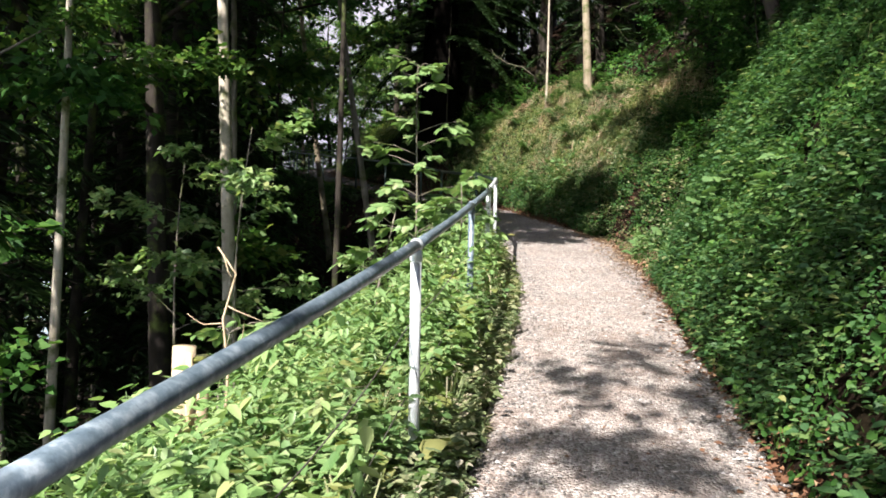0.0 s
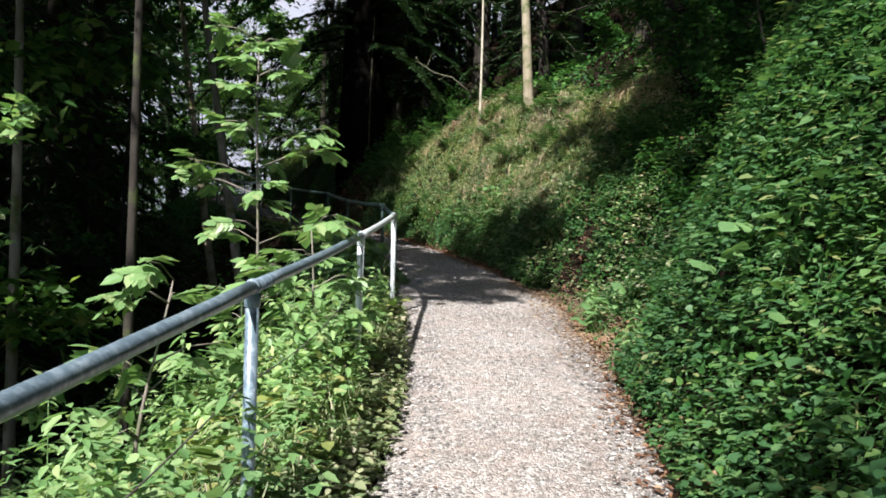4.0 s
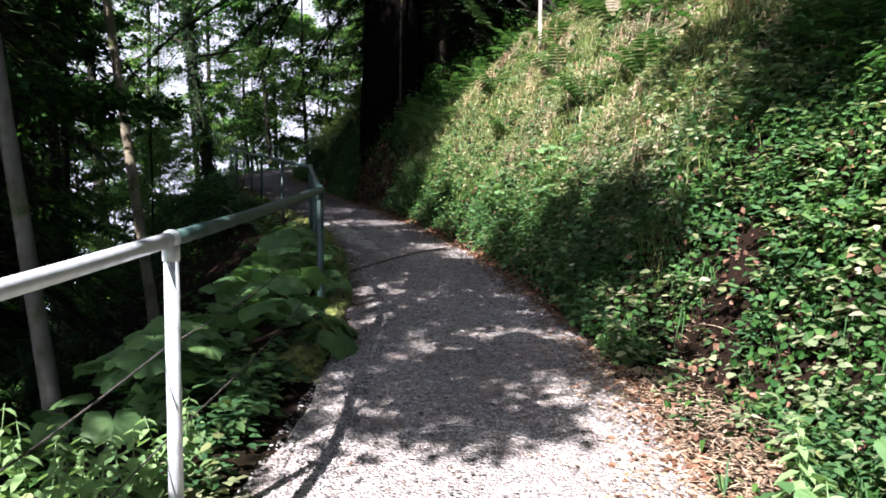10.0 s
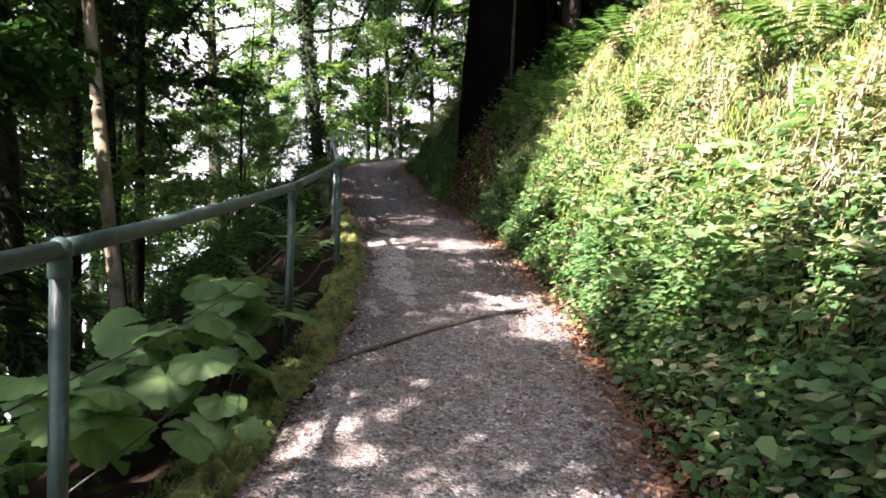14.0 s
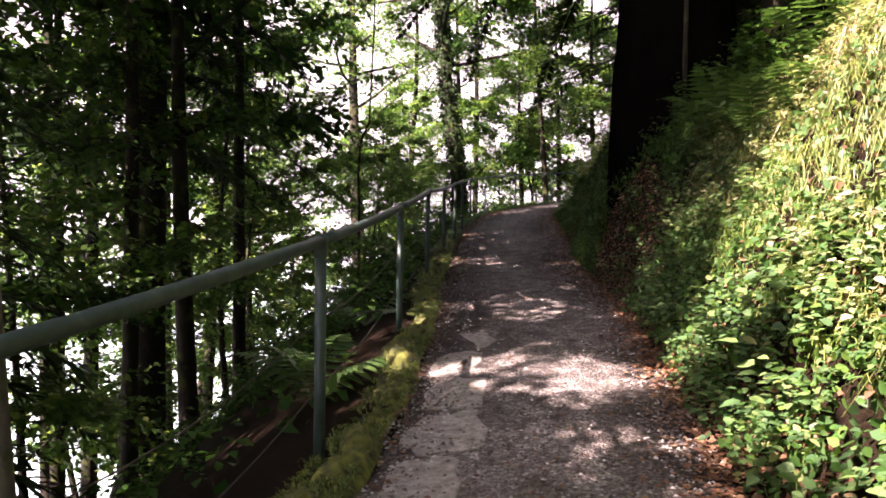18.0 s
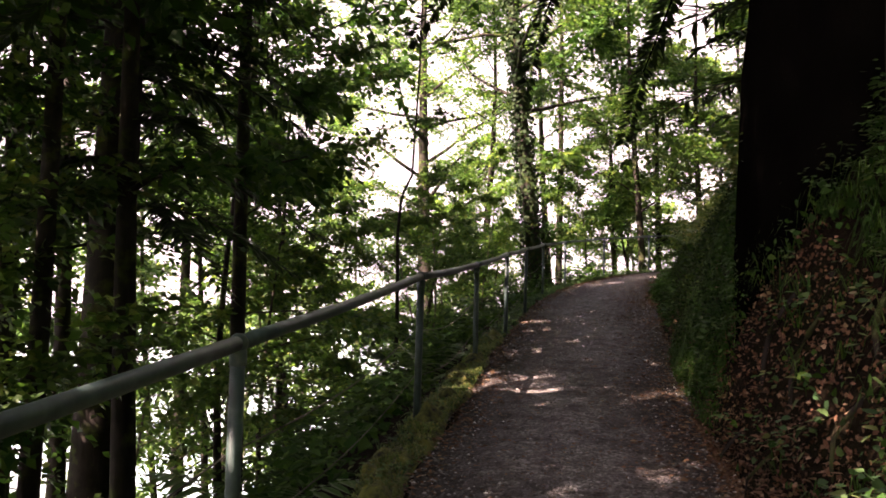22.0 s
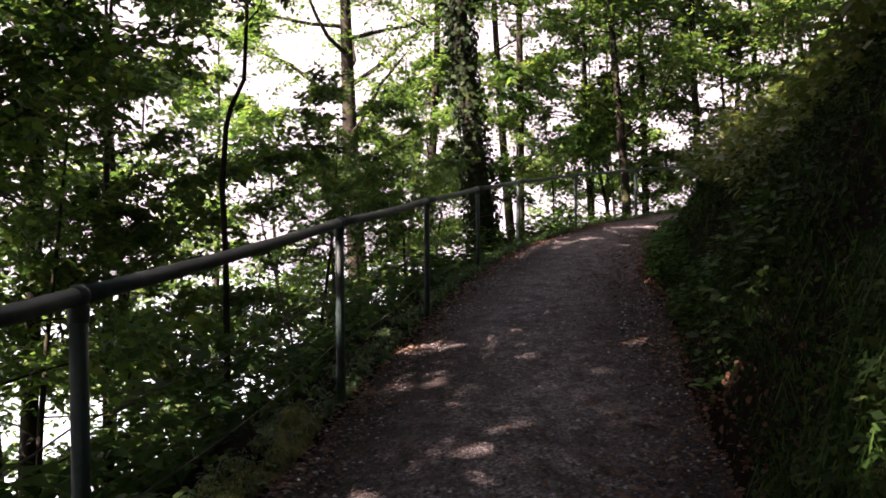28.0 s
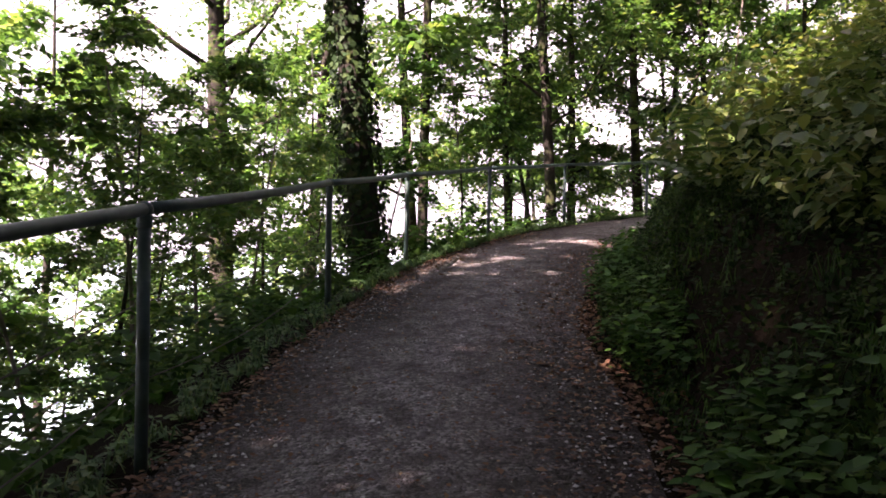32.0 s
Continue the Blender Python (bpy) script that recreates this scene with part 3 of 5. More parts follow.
def leaf_fans(rng, limb, reach, n, leaf):
    """Flat layered fans: side twigs along a limb, each with leaves set alternately along it."""
    up = np.array([0, 0, 1.0])
    way = unit(limb[-1] - limb[0])
    side = unit(np.cross(way, up))
    f = 0.2 + 0.8 * rng.random(n) ** 0.8
    at = np.stack([np.interp(f * (len(limb) - 1), range(len(limb)), limb[:, q]) for q in range(3)], 1) + rng.normal(0, 0.05, (n, 3))
    sign = rng.choice([-1.0, 1.0], n)[:, None]
    length = np.maximum(2.2 * leaf, reach * (0.2 + 0.4 * rng.random(n)) * (1.2 - 0.65 * f))[:, None]
    tw = unit(way * rng.uniform(0.2, 1.0, (n, 1)) + side * sign * rng.uniform(0.4, 1.0, (n, 1)) + up * rng.normal(-0.02, 0.3, (n, 1)))
    flat = unit(np.cross(tw, up))
    g = ((np.arange(FAN) + 0.7) / FAN)[None, :, None]
    alt = np.where(np.arange(FAN) % 2, 1.0, -1.0)[None, :, None]
    base = at[:, None] + tw[:, None] * length[:, None] * g - up * (0.22 * length[:, None] * g * g) + rng.normal(0, 0.02, (n, FAN, 3))
    axis = tw[:, None] * 0.65 + flat[:, None] * alt * 0.8 + rng.normal(0, 0.36, (n, FAN, 3)) - up * 0.25
    ln = (leaf * rng.uniform(0.7, 1.3, (n, FAN)) * (1.15 - 0.3 * g[..., 0])).ravel()
    leafed = leaves(base.reshape(-1, 3), axis.reshape(-1, 3), up + rng.normal(0, 0.5, (n * FAN, 3)), ln, ln * 0.64, "kite")
    twig = leaves(at, tw - up * 0.2, np.cross(tw, flat), length[:, 0], np.full(n, 0.012), "kite", 0.05)
    return leafed, twig


def broadleaf(seed, height, radius, first, reach, sprays, per, leaf, lean=(0, 0), curve=0.15, bark=None, foliage=None, at=None, name="tree", label="", group="", roots=True):
    """A broadleaved tree with layered sprays of leaves on its limbs."""
    rng = np.random.default_rng(seed)
    bark, foliage = bark or BARK_GREY, foliage or LEAF_FRESH
    tree = thing(name, label, "tree", group)
    b = Builder()
    line = trunk_line(rng, height, lean, curve)
    rad = radius * (1 - 0.85 * np.linspace(0, 1, len(line)) ** 1.1)
    if roots:
        line = np.concatenate([[line[0] - [0, 0, 1.4]], line[:1], [line[0] * 0.8 + line[1] * 0.2], line[1:]])
        rad = np.concatenate([[radius * 1.6], [radius * 1.35], [radius * 1.05], rad[1:]])
    tube(b, line, rad, 10)
    part("trunk", b.mesh("trunk", bark), tree)
    sets, stalks = [], []
    nl = max(6, sprays // 6)
    share = rng.uniform(0.45, 1.55, nl)
    for i in range(nl):
        t = first + (1 - first) * (i + rng.random() * 0.6) / nl
        s = np.array([np.interp(t * height, line[:, 2], line[:, j]) for j in range(3)])
        a = i * 2.4 + rng.random()
        wide = reach * (0.45 + 0.75 * math.sin(math.pi * min(1.0, (t - first) / (1 - first) * 0.8 + 0.2)))
        ll = limb_line(rng, s, (math.cos(a), math.sin(a), 0.25 + 0.5 * rng.random()), wide, rise=-0.15)
        b = Builder()
        tube(b, ll, radius * (1 - t * 0.8) * np.linspace(0.38, 0.07, len(ll)), 5)
        part("limb", b.mesh("limb", bark), tree)
        leafed, twig = leaf_fans(rng, ll, wide, max(3, int(1.65 * sprays * per * share[i] / (nl * FAN))), leaf)
        sets.append(leafed)
        stalks.append(twig)
    p, q = joined(stalks)
    tagged(part("twig_work", quads_mesh("twig_work", p, q, bark), tree), kind="stuff")
    p, q = joined(sets)
    part("crown", quads_mesh("crown", p, q, foliage), tree)
    if at is not None:
        tree.location = (at[0], at[1], float(ground_z(at[0], at[1])) + (at[2] if len(at) > 2 else 0))
    return tree


def conifer(seed, height, radius, first, reach, whorls, lean=(0, 0), at=None, label="", group="", name="conifer", dense=1.0, bark=None, twig=0.16, slim=0.33, flare=1.4):
    """A spruce: straight trunk and drooping boughs clad in flat sprays of needles."""
    rng = np.random.default_rng(seed)
    bark = bark or BARK_DARK
    tree = thing(name, label, "conifer", group)
    b = Builder()
    line = trunk_line(rng, height, lean, 0.05)
    rad = radius * (1 - 0.93 * np.linspace(0, 1, len(line)))
    line = np.concatenate([[line[0] - [0, 0, 2.2]], line[:1], [line[0] * 0.85 + line[1] * 0.15], line[1:]])
    rad = np.concatenate([[radius * flare * 1.1], [radius * flare], [radius * 1.05], rad[1:]])
    tube(b, line, rad, 18)
    part("trunk", b.mesh("trunk", bark), tree)
    b = Builder()
    sets = []
    for i in range(whorls):
        t = first + (0.98 - first) * i / whorls
        s = np.array([np.interp(t * height, line[:, 2], line[:, j]) for j in range(3)])
        wide = reach * (1 - (t - first) / (1 - first)) ** 0.75 + 0.25
        for j in range(5):
            a = j * 1.257 + i * 0.7 + rng.normal(0, 0.25)
            w = wide * (0.6 + 0.5 * rng.random())
            ll = limb_line(rng, s, (math.cos(a), math.sin(a), 0.1), w, 6, rise=-1.1, wander=0.07)
            tube(b, ll[::2], np.linspace(0.035, 0.01, 3), 3, False)
            m = int(17 * dense * max(0.5, w))
            f = 0.12 + 0.88 * rng.random(m)
            c = np.stack([np.interp(f * 5, range(6), ll[:, q]) for q in range(3)], 1)
            sd = rng.choice([-1.0, 1.0], m)
            ax = np.stack([math.cos(a) * 0.55 - math.sin(a) * sd, math.sin(a) * 0.55 + math.cos(a) * sd, -0.35 + rng.normal(0, 0.25, m)], 1)
            ln = (1.75 * twig + twig * 2.6 * rng.random(m)) * (1.15 - 0.6 * f) * min(1.5, max(0.6, w / 2))
            sets.append(leaves(c, ax, np.array([0, 0, 1.0]) + rng.normal(0, 0.35, (m, 3)), ln, ln * slim + 0.04 * slim / 0.33, "kite", 0.1))
    tagged(part("branchwork", b.mesh("branchwork", bark), tree), kind="stuff")
    p, q = joined(sets)
    part("crown", quads_mesh("crown", p, q, NEEDLES), tree)
    if at is not None:
        tree.location = (at[0], at[1], float(ground_z(at[0], at[1])))
    return tree


# the trees that stand close to the path
broadleaf(12, 15, 0.11, 0.42, 2.6, 48, 60, 0.13, (-0.45, 0.3), 0.05, BARK_PALE, at=(-3.05, 11.55), label="slim pale-barked tree lit by the sun")
broadleaf(13, 13.5, 0.075, 0.58, 2.3, 76, 66, 0.15, (-0.5, 0.2), 0.10, BARK_GREY, at=(-3.55, 13.4), label="slim grey tree beside a pale trunk")
broadleaf(14, 14, 0.075, 0.45, 2.0, 36, 60, 0.13, (0.1, 0.2), 0.10, BARK_PALE, at=(-4.95, 9.75), label="thin pale-barked tree with a forked stem")
broadleaf(15, 15, 0.085, 0.45, 2.2, 36, 60, 0.13, (-1.1, 0.1), 0.14, BARK_GREY, at=(-5.0, 9.15), label="thin crooked grey tree on the slope")
broadleaf(16, 15, 0.09, 0.38, 3.3, 120, 60, 0.16, (-2.1, 0.3), 0.05, BARK_TAN, at=(-3.2, 22.5), label="leaning grey-barked tree below the path")
broadleaf(26, 11.5, 0.08, 0.62, 1.25, 36, 50, 0.13, (-1.7, 0.3), 0.05, BARK_GREY, at=(-1.3, 16.3), label="slim grey tree leaning over the slope")
conifer(17, 27, 0.46, 0.27, 3.8, 28, (0.2, 0), at=(-10.9, 30.8), dense=2.0, slim=0.1, twig=0.13, label="tall dark spruce with a thick straight trunk")
ivy_tree = broadleaf(18, 19, 0.25, 0.3, 4.6, 120, 70, 0.13, (-1.9, 0.6), 0.2, BARK_DARK, at=(-10.0, 44.4), label="ivy-clad dark trunk leaning behind the handrail")
broadleaf(19, 21, 0.40, 0.42, 5.0, 140, 80, 0.15, (-1.2, 0.2), 0.12, BARK_DARK, at=(-17.0, 49.3), label="dark-barked tree on the slope below the bend")
broadleaf(20, 14, 0.13, 0.2, 3.4, 90, 60, 0.12, (-0.4, 0.2), 0.2, BARK_DARK, at=(-8.9, 50.4), label="small dark tree behind the bend of the handrail")
broadleaf(27, 19, 0.22, 0.5, 3.6, 80, 60, 0.14, (-1.3, 0.3), 0.5, BARK_DARK, at=(-15.6, 50.6), label="forked crooked tree below the bend")
conifer(22, 25, 0.72, 0.12, 6.6, 38, (0.1, 0.2), at=(-0.2, 29.7), label="massive dark spruce rising from the bank", dense=8.0, twig=0.055, slim=0.13, flare=1.12, bark=BARK_SHADED)
broadleaf(23, 9, 0.03, 0.6, 1.2, 18, 50, 0.12, (0.1, 0.0), 0.05, BARK_DARK, at=(0.05, 28.9), label="thin straight sapling beside the big spruce")
broadleaf(24, 14, 0.115, 0.45, 2.8, 50, 60, 0.13, (-0.5, 0.3), 0.08, BARK_TAN, at=(4.0, 22.3), label="sunlit tree on top of the bank")
broadleaf(25, 10, 0.032, 0.55, 1.6, 24, 50, 0.12, (0.05, 0.1), 0.04, BARK_PALE, at=(2.95, 23.3), label="thin white birch-like stem on the bank")

# Added trees outside the view; their crowns keep sun off bank and path
broadleaf(28, 15, 0.16, 0.3, 3.2, 80, 60, 0.2, (-0.4, -0.4), 0.1, BARK_DARK, LEAF_DEEP, at=(5.3, 9.8), label="tree added on the bank to shade it")
broadleaf(48, 10.5, 0.1, 0.54, 2.05, 84, 60, 0.16, (-2.8, -0.4), 0.1, BARK_DARK, LEAF_DEEP, at=(4.5, 10.5), label="leafy tree added on the bank for its shade")
broadleaf(46, 12, 0.12, 0.42, 2.4, 70, 60, 0.18, (-2.0, 0.2), 0.1, BARK_DARK, LEAF_DEEP, at=(4.4, 7.0), label="leafy tree added on the bank for its shade")
broadleaf(47, 14, 0.13, 0.5, 2.7, 100, 60, 0.18, (-2.3, 0.2), 0.1, BARK_DARK, LEAF_DEEP, at=(4.6, 2.0), label="leafy tree added on the bank for its shade")
broadleaf(29, 12, 0.09, 0.55, 2.6, 40, 36, 0.2, (0.2, 0.1), 0.1, BARK_GREY, LEAF_FRESH, at=(-2.9, -2.3), label="slim unseen tree added beside the path for thin shade")

# Both crowns are added above the view to shade the path and lower bank
broadleaf(45, 13, 0.05, 0.68, 1.3, 40, 60, 0.16, (0.5, -0.2), 0.05, BARK_DARK, at=(-4.1, 18.4), label="thin dark tree added for the shade of its small high crown")
broadleaf(30, 11.5, 0.05, 0.6, 1.8, 110, 60, 0.16, (0.4, -0.3), 0.06, BARK_DARK, at=(-1.55, 11.2), label="slim grey tree with a high tuft of leaves added for shade")

kinked = thing("sapling", "thin dark kinked sapling below the handrail", "tree", at=(-9.1, 36.1, float(ground_z(-9.1, 36.1))))
rise_to = np.array([(0.0, 0.0, -0.4), (0.03, 0.0, 1.2), (0.0, 0.02, 2.4), (-0.02, 0.0, 3.2), (0.0, 0.05, 3.9), (0.03, 0.1, 4.15), (0.16, 0.2, 4.5), (0.16, 0.25, 5.2), (0.2, 0.3, 6.6), (0.24, 0.3, 8.6)])
b = Builder()
tube(b, rise_to, np.linspace(0.042, 0.018, len(rise_to)), 8)
part("trunk", b.mesh("trunk", BARK_DARK), kinked)
sap_rng = np.random.default_rng(61)
sap_sets = []
for i in range(6):
    ll = limb_line(sap_rng, rise_to[7] + (rise_to[9] - rise_to[7]) * i / 5.5, (math.cos(i * 2.2), math.sin(i * 2.2), 0.3), 1.1, rise=-0.1)
    b = Builder()
    tube(b, ll, np.linspace(0.012, 0.004, len(ll)), 5)
    part("limb", b.mesh("limb", BARK_DARK), kinked)
    sap_sets.append(leaf_fans(sap_rng, ll, 1.2, 9, 0.12)[0])
p, q = joined(sap_sets)
part("crown", quads_mesh("crown", p, q, LEAF_FRESH), kinked)

# the woods around: a few kinds, set out over both slopes
KINDS = [
    broadleaf(31, 15, 0.15, 0.3, 3.2, 66, 55, 0.21, (0.4, 0.3), 0.15, BARK_DARK, LEAF_FRESH, at=(-13, 22.5), label="broadleaved forest tree on the slope", group="forest trees"),
    broadleaf(32, 13, 0.11, 0.2, 2.8, 60, 55, 0.20, (-0.5, 0.2), 0.18, BARK_DARK, LEAF_FRESH, at=(-15.5, 37), label="broadleaved forest tree on the slope", group="forest trees"),
    broadleaf(33, 17, 0.18, 0.35, 3.4, 64, 52, 0.18, (0.2, -0.5), 0.12, BARK_DARK, LEAF_DEEP, at=(-8.6, 18.0), label="tall leafy forest tree with dark bark", group="forest trees"),
    conifer(34, 20, 0.24, 0.14, 2.7, 30, at=(-8.6, 25.0), label="dark slender forest spruce", group="forest spruces", dense=1.4, slim=0.1, twig=0.13),
    conifer(35, 15, 0.17, 0.08, 2.3, 24, at=(-14.2, 27.5), label="dark slender forest spruce", group="forest spruces", dense=1.4, slim=0.1, twig=0.13),
    broadleaf(36, 23, 0.16, 0.46, 5.6, 96, 46, 0.29, (0.5, 0.4), 0.2, BARK_DARK, LEAF_DEEP, at=(8.5, 34.0), label="tall beech added for the shade of its high spreading crown", group="tall beeches"),
    broadleaf(37, 6.5, 0.045, 0.08, 2.0, 60, 42, 0.14, (0.5, -0.3), 0.25, BARK_GREY, LEAF_FRESH, at=(-12.6, 32.2), label="young leafy hazel bush on the slope", group="hazel bushes"),
    broadleaf(38, 5.0, 0.035, 0.05, 1.7, 54, 40, 0.125, (-0.3, 0.3), 0.2, BARK_DARK, LEAF_DEEP, at=(-14.8, 39.4), label="young leafy hazel bush on the slope", group="hazel bushes"),
    broadleaf(39, 11, 0.085, 0.10, 3.1, 96, 56, 0.155, (-0.6, 0.3), 0.3, BARK_DARK, LEAF_FRESH, at=(-10.9, 33.4), label="dark-stemmed young beech with layered leaf sprays", group="young beeches"),
]
SIZES = ((15, 3.2), (13, 2.8), (17, 3.4), (20, 2.2), (15, 1.8), (23, 5.6), (6.5, 2.0), (5.0, 1.7), (11, 3.1))
SUNNY = ((0.9, 6.5, 0.6, 1.2), (1.6, 10.0, 0.9, 1.4), (1.9, 13.2, 1.2, 1.4), (-0.8, 5.5, 0.3, 1.3), (-0.4, 9.5, 0.5, 1.0), (3.2, 20.5, 3.6, 0.9), (2.6, 22.8, 4.0, 1.0), (1.6, 25.0, 3.8, 0.8))


def shades_clearing(x, y, z, height, reach, first):
    """Whether a crown there would shade the sunny stretch of the path or the sunny bank."""
    for h in (first, (first + 0.95) / 2, 0.95):
        zz = z + height * h
        for ax, ay, az, r in SUNNY:
            d = zz - az
            if d > 0 and math.hypot(x + 0.41 * d - ax, y + 0.81 * d - ay) < r + reach * 0.85:
                return True
    return False


rng = np.random.default_rng(77)
spots = [(o.location.x, o.location.y) for o in scene.objects if o.parent is None and o.get("category") in ("tree", "conifer")]


def plant_tree(kk, x, y, s):
    z = float(ground_z(x, y))
    spots.append((x, y))
    copy_thing(KINDS[kk], pose(x, y, z - 0.1, rng.normal(0, 2), rng.normal(0, 2), rng.uniform(0, 360)) @ Matrix.Diagonal((s, s, s, 1)))


def wood(count, x_of, y_range, kinds, gap):
    made = 0
    for _ in range(count * 20):
        if made >= count:
            break
        y = rng.uniform(*y_range)
        x = x_of(y)
        if any(math.hypot(x - a, y - c) < gap for a, c in spots):
            continue
        kk = int(rng.choice(kinds))
        s = rng.uniform(0.8, 1.2)
        z = float(ground_z(x, y))
        if z < -13.5 or shades_clearing(x, y, z, SIZES[kk][0] * s, SIZES[kk][1] * s, 0.45 if kk == 5 else 0.2):
            continue
        plant_tree(kk, x, y, s)
        made += 1


def below(near, far):
    return lambda y: float(smooth(LEFT_AT, y)) - rng.uniform(near, far)


def above(near, far):
    return lambda y: float(smooth(RIGHT_AT, y)) + rng.uniform(near, far)


# added high canopy, mostly out of view, that casts the shade on these stretches
for tx, ty, ts in ((-8.6, 22.4, 1.0), (-6.4, 24.6, 1.0), (-8.6, 28.4, 0.9), (-14.4, 31.4, 1.0), (-10.6, 33.4, 0.95), (-14.6, 36.6, 1.0), (-12.0, 50.0, 0.9), (3.7, -0.5, 0.85), (3.9, 5.0, 0.75), (2.7, -3.5, 0.8), (-0.6, 39.2, 0.85), (-2.2, 41.8, 0.8), (0.8, 36.2, 0.9), (-2.8, 45.0, 0.9), (0.8, 41.0, 0.95), (4.0, 46.5, 1.0), (7.0, 9.5, 0.9), (6.5, 14.5, 0.85), (5.2, -6.0, 0.9), (-11.2, 25.6, 1.0), (3.0, -3.0, 1.0)):
    plant_tree(5, tx, ty, ts)
wood(6, above(4.5, 11), (14, 60), (5,), 4.0)
wood(4, above(4, 10), (-22, -4), (5,), 4.0)
wood(5, below(4, 12), (-26, 13), (5,), 4.0)
# dark thicket of spruces behind the big one
for tx, ty, ts in ((1.9, 31.2, 1.0), (3.6, 29.4, 1.1), (0.6, 34.0, 1.0), (2.8, 34.2, 1.1), (5.0, 32.0, 1.1), (-1.6, 35.0, 0.9), (-0.4, 38.6, 0.9), (5.2, 26.6, 1.0), (6.6, 29.0, 1.1), (7.2, 24.0, 1.0), (0.9, 30.6, 1.0), (1.6, 32.8, 1.0), (-0.8, 32.6, 0.9), (0.3, 32.2, 1.0), (7.6, 15.4, 0.9), (7.9, 18.8, 1.0), (8.2, 12.4, 1.0), (7.0, 21.0, 0.9), (7.4, 9.6, 0.9), (0.6, 41.0, 1.15), (-0.9, 45.0, 1.1), (2.0, 38.0, 1.15), (1.2, 44.0, 1.2)):
    plant_tree(4 if ts < 1.05 else 3, tx, ty, ts)
for i, (tx, ty, ts) in enumerate(((-7.6, 53.4, 0.9), (-6.4, 56.2, 1.0), (-9.9, 55.3, 1.0), (-5.0, 59.2, 1.1), (0.3, 55.2, 1.0), (-12.2, 57.2, 1.1), (1.0, 51.4, 0.9), (-1.4, 48.9, 0.8), (-8.6, 59.6, 1.1), (-3.0, 49.6, 0.6), (-10.6, 52.6, 0.8), (-2.0, 62.0, 1.1))):
    plant_tree(i % 2, tx, ty, ts)
wood(17, below(3.5, 15), (7, 28), (0, 1, 2, 3, 3, 4, 4), 2.0)
# layered young beeches below the handrail
for tx, ty, ts in ((-12.2, 35.6, 0.72), (-15.8, 33.6, 1.1), (-10.6, 28.0, 1.0), (-14.0, 28.4, 1.2), (-12.2, 26.4, 1.25), (-9.6, 52.2, 0.8), (-6.9, 53.9, 0.9), (-4.3, 55.4, 0.9), (-1.6, 57.6, 1.0), (-12.0, 54.4, 1.0), (-7.8, 57.0, 1.0)):
    plant_tree(8, tx, ty, ts)
# several of these are added, partly out of view, to block the sun
for tx, ty, ts in ((2.2, -2.4, 1.1), (-4.7, 19.2, 1.0), (-12.9, 30.4, 1.0), (-15.4, 36.0, 1.0), (-9.4, 25.9, 0.9), (-8.6, 29.8, 1.0), (-13.9, 32.0, 1.1), (-4.2, 12.0, 1.0)):
    plant_tree(2, tx, ty, ts)
for tx, ty, ts in ((-9.4, 15.6, 1.1), (-11.4, 18.4, 1.1), (-7.9, 12.2, 1.0), (-5.4, 14.6, 1.0), (-7.0, 16.6, 1.0), (-5.0, 18.2, 0.9), (-8.0, 23.6, 0.9), (-6.9, 21.0, 1.0), (-5.6, 20.6, 1.1)):
    plant_tree(3, tx, ty, ts)
for kk, tx, ty, ts in ((0, -15.3, 39.7, 0.85), (1, -14.1, 38.0, 0.95), (8, -13.2, 42.2, 0.5), (0, -22.0, 50.5, 1.0), (8, -14.2, 50.5, 0.9), (0, -13.4, 53.0, 1.25), (1, -19.4, 53.6, 1.3), (0, -22.6, 47.6, 1.2), (8, -16.8, 36.8, 1.25), (8, -19.5, 41.5, 1.25), (8, -11.6, 40.4, 0.48), (8, -12.6, 45.0, 0.5), (8, -13.4, 47.8, 0.55), (6, -10.9, 42.6, 0.65), (6, -11.2, 46.6, 0.75), (6, -10.2, 38.6, 0.6), (7, -10.6, 48.6, 1.0), (0, -20.0, 57.0, 1.0)):
    plant_tree(kk, tx, ty, ts)
wood(8, above(4.0, 12), (-4, 26), (2, 3, 4, 3, 4), 2.2)
wood(9, above(2.8, 11), (30, 62), (2, 0, 3, 0, 1), 2.2)
wood(6, lambda y: rng.uniform(-14, 4), (54, 68), (0, 1, 2, 0), 2.4)
wood(10, lambda y: rng.uniform(-16, 2), (52, 60), (6, 6, 7), 1.5)
for tx, ty, ts in ((-11.4, 40.8, 0.9), (-12.6, 43.4, 1.0), (-13.4, 37.4, 1.0)):
    plant_tree(6, tx, ty, ts)
wood(5, below(4.5, 11), (36, 56), (6, 6, 7), 1.8)
for i, (tx, ty, ts) in enumerate(((6.3, 11.6, 0.9), (5.9, 14.2, 0.8), (6.2, 16.8, 0.9), (5.7, 8.6, 0.8), (5.2, 6.4, 0.8), (6.1, 19.4, 0.8), (7.4, 13.0, 1.0), (7.2, 17.6, 1.0), (4.9, 3.6, 0.7))):
    plant_tree(7 if i % 3 else 4, tx, ty, ts * (0.55 if i % 3 == 0 else 1.0))
for i, (ty, td, ts) in enumerate(((3.2, 1.9, 0.6), (4.8, 2.6, 0.75), (6.2, 1.9, 0.6), (7.6, 2.7, 0.8), (9.0, 2.0, 0.6), (10.4, 2.8, 0.8), (11.8, 2.1, 0.55), (13.2, 3.0, 0.7), (8.4, 3.8, 0.9), (5.6, 3.8, 0.9), (12.2, 4.0, 0.9), (14.6, 4.0, 0.8), (12.6, 3.2, 1.1), (14.4, 3.4, 1.0), (10.9, 3.4, 1.1), (16.0, 3.8, 1.0))):
    plant_tree(7, float(smooth(RIGHT_AT, ty)) + td, ty, ts)
wood(8, below(3.0, 9), (3, 17), (7,), 1.8)
